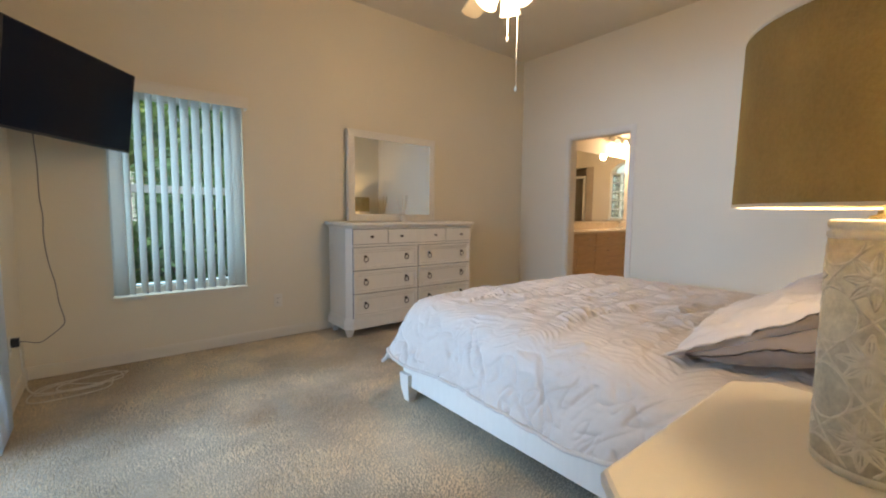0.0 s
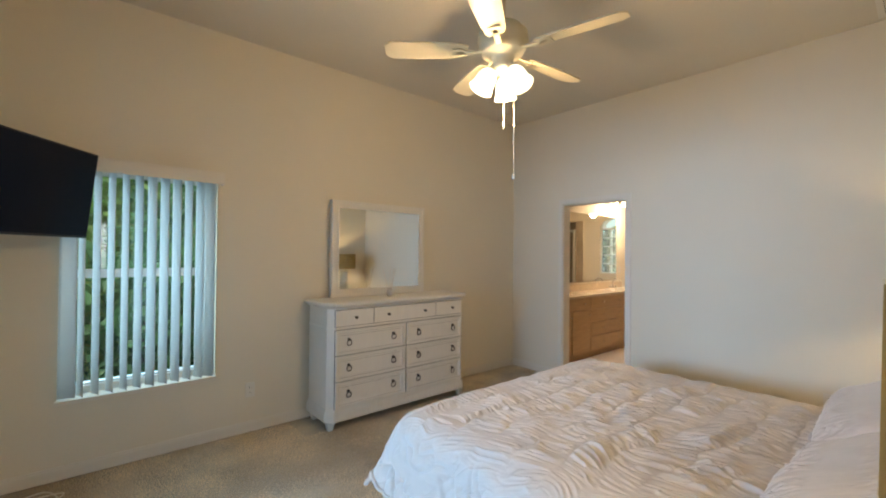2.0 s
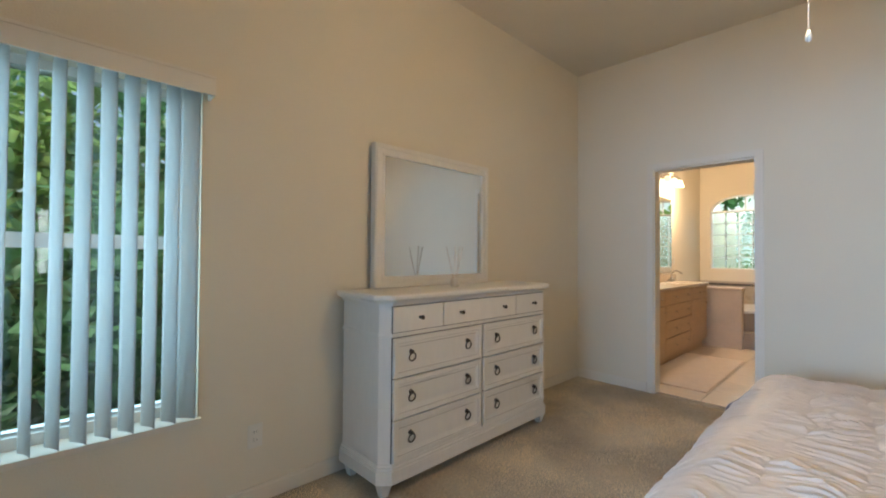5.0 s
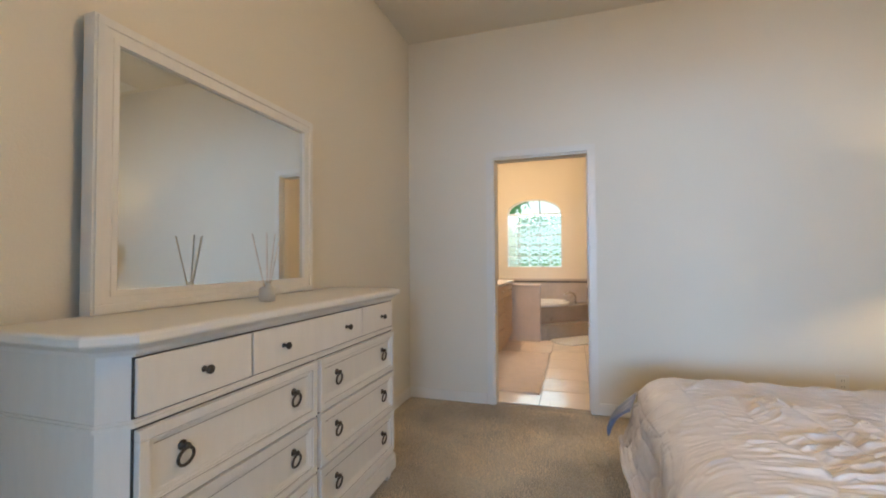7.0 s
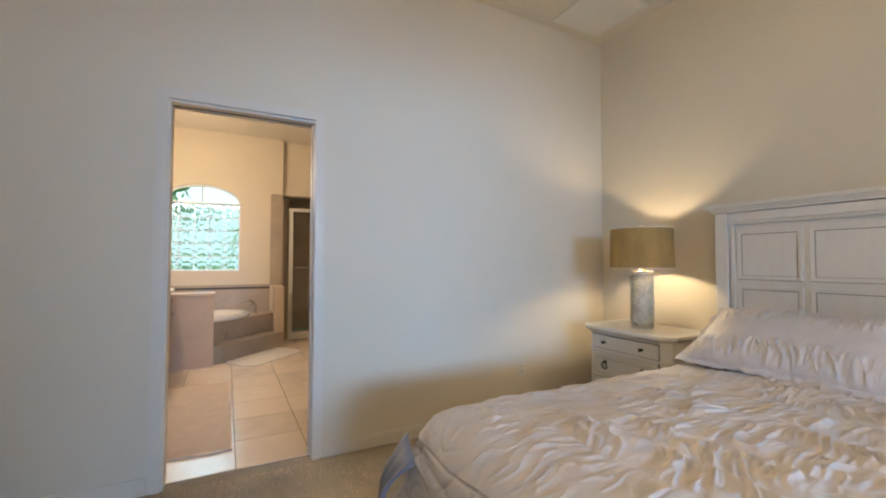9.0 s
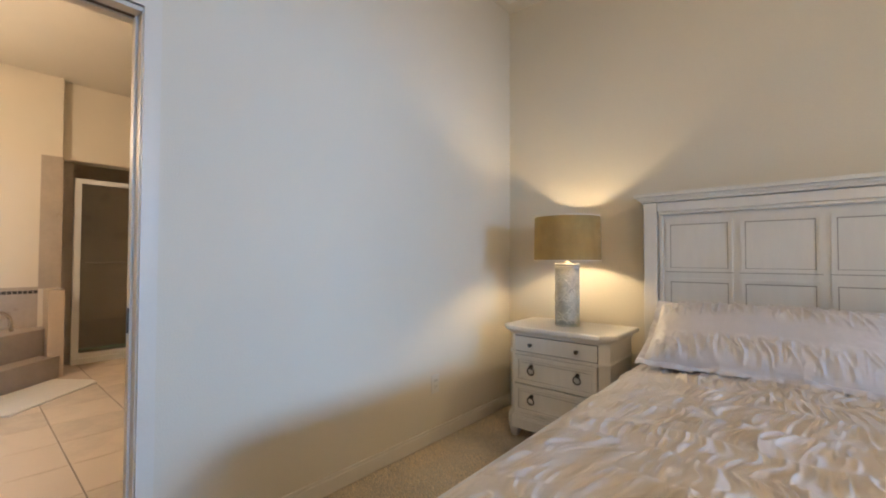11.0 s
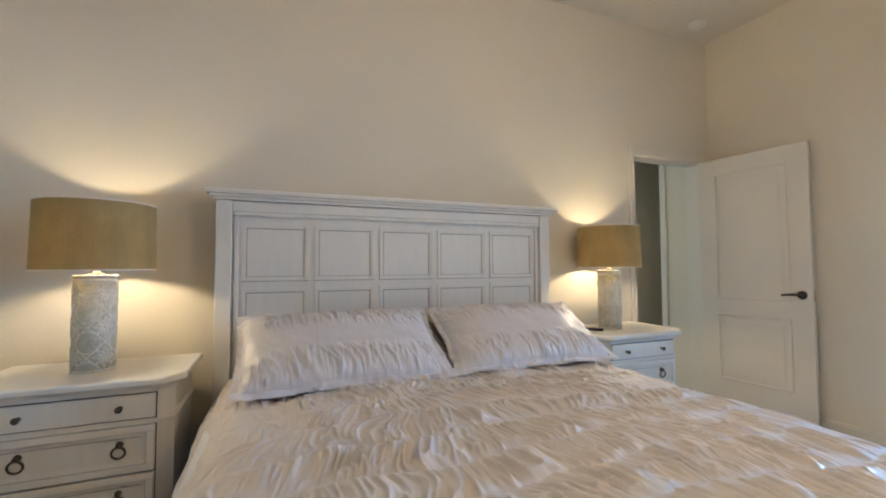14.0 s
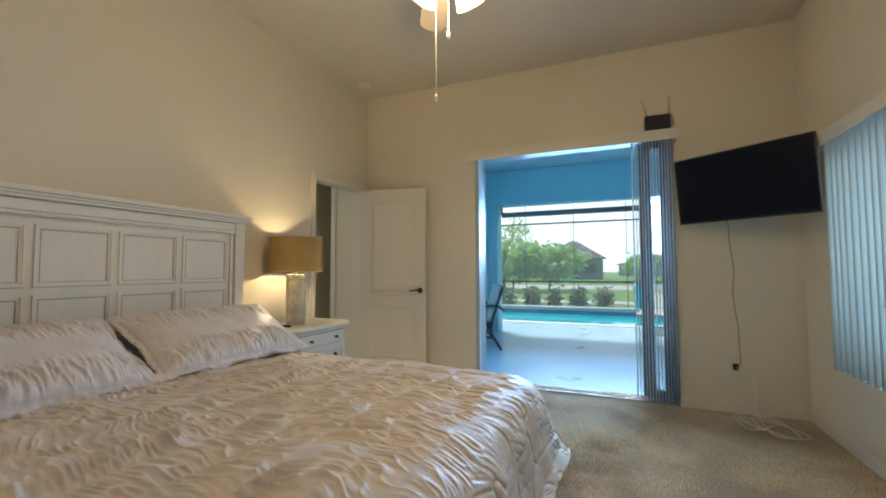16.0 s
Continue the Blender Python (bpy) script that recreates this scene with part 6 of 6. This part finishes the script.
for s in (-0.28, 0.28):
    tube(bm, [(s, -0.24, 0.24), (s, -0.40, 0.02)], 0.019, 8)
    tube(bm, [(s, 0.16, 0.26), (s, 0.30, 0.02)], 0.019, 8)
    tube(bm, curve_points([(s, -0.24, 0.2), (s, -0.26, 0.3), (s, -0.25, 0.62), (s, 0.2, 0.66), (s, 0.34, 0.60)], 6), 0.019, 8)
    tube(bm, curve_points([(s, 0.16, 0.2), (s, 0.16, 0.4), (s, 0.26, 0.72), (s, 0.34, 0.95)], 6), 0.019, 8)
    for z in (0.40, 0.30, 0.20):
        tube(bm, [(s, -0.25, z + 0.04), (s, 0.18, z)], 0.019, 8)
for y, z in ((-0.26, 0.43), (0.34, 0.94), (-0.24, 0.20), (-0.25, 0.30), (0.17, 0.20), (0.17, 0.30)):
    tube(bm, [(-0.28, y, z), (0.28, y, z)], 0.016, 8)
part("chair_frame", bm, SCREENB, oc, smooth=True)
bm = bmesh.new()
pr = curve_points([(0, -0.25, 0.45), (0, 0.0, 0.41), (0, 0.16, 0.42), (0, 0.25, 0.68), (0, 0.33, 0.94)], 8)
pts_ = np.array([[(x, p.y, p.z + dz) for x in (-0.265, 0.265)] for dz in (0,) for p in pr])
grid_mesh(bm, pts_)
so = part("sling", bm, SLING, oc, "tan sling seat and back", smooth=True)
m_ = so.modifiers.new("thickness", "SOLIDIFY")
m_.thickness = 0.09

lo_ = thing("sun_lounger", "grey sling sun lounger beside the pool", "sun lounger", (-4.75, 4.35, LZ), 80)
bm = bmesh.new()
for s in (-0.3, 0.3):
    tube(bm, [(s, -0.95, 0.34), (s, 0.35, 0.34), (s, 0.95, 0.62)], 0.018, 8)
part("lounger_frame", bm, SCREENB, lo_, smooth=True)
for s in (-0.3, 0.3):
    for y in (-0.75, 0.4):
        bm = bmesh.new()
        tube(bm, [(s, y, 0.34), (s, y - 0.05, 0.0)], 0.016, 8)
        part("leg", bm, SCREENB, lo_)
bm = bmesh.new()
box(bm, -0.29, -0.94, 0.345, 0.29, 0.36, 0.375, bevel=0.008)
part("mattress", bm, SLING, lo_)
bm = bmesh.new()
box(bm, -0.29, 0.0, 0.0, 0.29, 0.64, 0.03, bevel=0.008)
bmesh.ops.transform(bm, matrix=pose(0, 0.365, 0.36, 25), verts=bm.verts[:])
part("backrest", bm, SLING, lo_)

fp = thing("flower_pot", "tall turquoise glazed pot with red flowers", "planter", (-8.15, 4.2, LZ + 0.12))
bm = bmesh.new()
lathe(bm, [(0.0, 0.0), (0.13, 0.0), (0.16, 0.2), (0.21, 0.55), (0.22, 0.6), (0.19, 0.6), (0.17, 0.5), (0.0, 0.48)], seg=28)
part("pot", bm, TURQ, fp, smooth=True)
bm = bmesh.new()
leaf_cloud(bm, (0, 0, 0.68), (0.2, 0.2, 0.14), 160, 0.1, 91)
part("plant", bm, LEAF, fp)
bm = bmesh.new()
leaf_cloud(bm, (0, 0, 0.78), (0.18, 0.18, 0.1), 70, 0.06, 92)
part("flowers", bm, FLOWER, fp)

for i, (y, s, red) in enumerate(((1.0, 0.30, 1), (1.72, 0.24, 0), (2.45, 0.34, 1), (3.2, 0.28, 1), (0.2, 0.3, 0), (5.2, 0.32, 0), (6.2, 0.3, 1))):
    t = thing("pool_shrub", "small rounded shrub planted behind the pool" + (" with red flowers" if red else ""), "shrub", (-9.05, y, -0.22), group="shrubs behind the pool")
    bm = bmesh.new()
    tube(bm, [(0, 0, -0.02), (0.01, 0, 0.3)], 0.02, 6)
    part("trunk", bm, BARK, t)
    bm = bmesh.new()
    leaf_cloud(bm, (0, 0, 0.42), (s, s, 0.38), 520, 0.12, 60 + i)
    part("crown", bm, LEAF3, t)
    if red:
        bm = bmesh.new()
        leaf_cloud(bm, (0, 0, 0.62), (s * 0.8, s * 0.8, 0.22), 60, 0.07, 80 + i)
        part("flowers", bm, FLOWER, t)

# ---------------------------------------------------------------- ground and distance
bm = bmesh.new()
R_ = 900
GZ_ = -0.22
gxs, gys = [-R_, PX0 - 0.1, PX1 + 0.1, R_], [-R_, PY0, PY1, R_]
for i in range(3):
    for j in range(3):
        if i == 1 and j == 1:
            continue
        bm.faces.new([bm.verts.new((x, y, GZ_)) for x, y in ((gxs[i], gys[j]), (gxs[i + 1], gys[j]), (gxs[i + 1], gys[j + 1]), (gxs[i], gys[j + 1]))])
bmesh.ops.remove_doubles(bm, verts=bm.verts[:], dist=0.001)
structure("ground", bm, GRASS, "flat green lawn reaching the horizon", "lawn")
def backdrop(name, x, y0, y1, z1):
    bm = bmesh.new()
    bm.faces.new([bm.verts.new(p) for p in ((x, y0, GZ_ - 1), (x, y1, GZ_ - 1), (x, y1, z1), (x, y0, z1))])
    return structure(name, bm, SKYCARD, "bright white overcast sky", "sky")


SKYCARD = glow("bright_cloud", (0.86, 0.94, 1.0), 1.7)
SKYCARD.node_tree.nodes["Principled BSDF"].inputs["Base Color"].default_value = (0, 0, 0, 1)
backdrop("backdrop", -260, -260, 260, 150)
backdrop("backdrop_east", 90, -60, 90, 60).data.materials[0] = glow("hazy_green_distance", (0.42, 0.76, 1.0), 0.31)
structure("road", boxes((-34, -200, GZ_ + 0.001, -26, 200, GZ_ + 0.02)), ROADM, "pale suburban road beyond the lawn", "road")
structure("pavement", boxes((-14.5, -120, GZ_ + 0.001, -12.9, 120, GZ_ + 0.03)), ROADM, "pale concrete pavement", "pavement")


def house(at, turn, w, d, h, roof_h, wall=HOUSEW):
    t = thing("suburban_house", "single storey house with a dark grey hip roof", "house", at, turn, group="houses across the road")
    part("wall", boxes((-w / 2, -d / 2, 0, w / 2, d / 2, h)), wall, t)
    bm = bmesh.new()
    e = 0.6
    b = [bm.verts.new(p) for p in ((-w / 2 - e, -d / 2 - e, h), (w / 2 + e, -d / 2 - e, h), (w / 2 + e, d / 2 + e, h), (-w / 2 - e, d / 2 + e, h))]
    r = [bm.verts.new((-w / 2 + d / 2, 0, h + roof_h)), bm.verts.new((w / 2 - d / 2, 0, h + roof_h))]
    for f_ in ((b[0], b[1], r[1], r[0]), (b[1], b[2], r[1]), (b[2], b[3], r[0], r[1]), (b[3], b[0], r[0]), (b[3], b[2], b[1], b[0])):
        bm.faces.new(f_)
    part("roof", bm, ROOF, t)
    for x in (-w * 0.3, w * 0.05, w * 0.32):
        wd = part("window", boxes((x - 0.7, -d / 2 - 0.05, 0.9, x + 0.7, -d / 2 - 0.01, 2.1)), SCREENB, t, "dark house window")
        part("pane", boxes((x - 0.62, -d / 2 - 0.06, 0.98, x + 0.62, -d / 2 - 0.051, 2.02)), GLASS, wd)


house((-60, -2.6, GZ_), 90, 8.0, 7, 3.0, 2.6, HOUSED)
house((-95, 12, GZ_), 90, 17, 11, 2.4, 1.6)
house((-80, -24, GZ_), 90, 17, 11, 2.6, 2.4)
for i, (x, y, sc) in enumerate(((-22, -2.7, 1.1), (-22.5, -0.5, 1.05), (-24, -6, 1.2), (-40, 9.5, 0.5), (-58, 6, 0.9), (-75, 22, 1.5), (-80, 8, 1.5), (-30, 18, 1.0), (-36, 26, 1.3))):
    bush("street_tree", "leafy green tree beyond the lawn", "tree", (x, y, GZ_), 1.6 * sc,
         [((0, 0, 1.5 * sc), (1.7 * sc, 1.7 * sc, 0.9 * sc), 700), ((0.3, 0.9 * sc, 2.0 * sc), (1.2 * sc, 1.2 * sc, 0.8 * sc), 500), ((-0.2, -0.9 * sc, 1.9 * sc), (1.2 * sc, 1.2 * sc, 0.9 * sc), 500)], 0.42 * sc, LEAF2, 40 + i, "trees beyond the lawn")
bush("slender_tree", "thin young tree with a sparse crown by the pool screen", "tree", (-12.0, -0.7, GZ_), 2.2,
     [((0, 0.2, 2.5), (0.9, 0.9, 0.6), 260), ((0.1, 0.6, 3.0), (0.6, 0.7, 0.4), 140)], 0.16, LEAF2, 77)
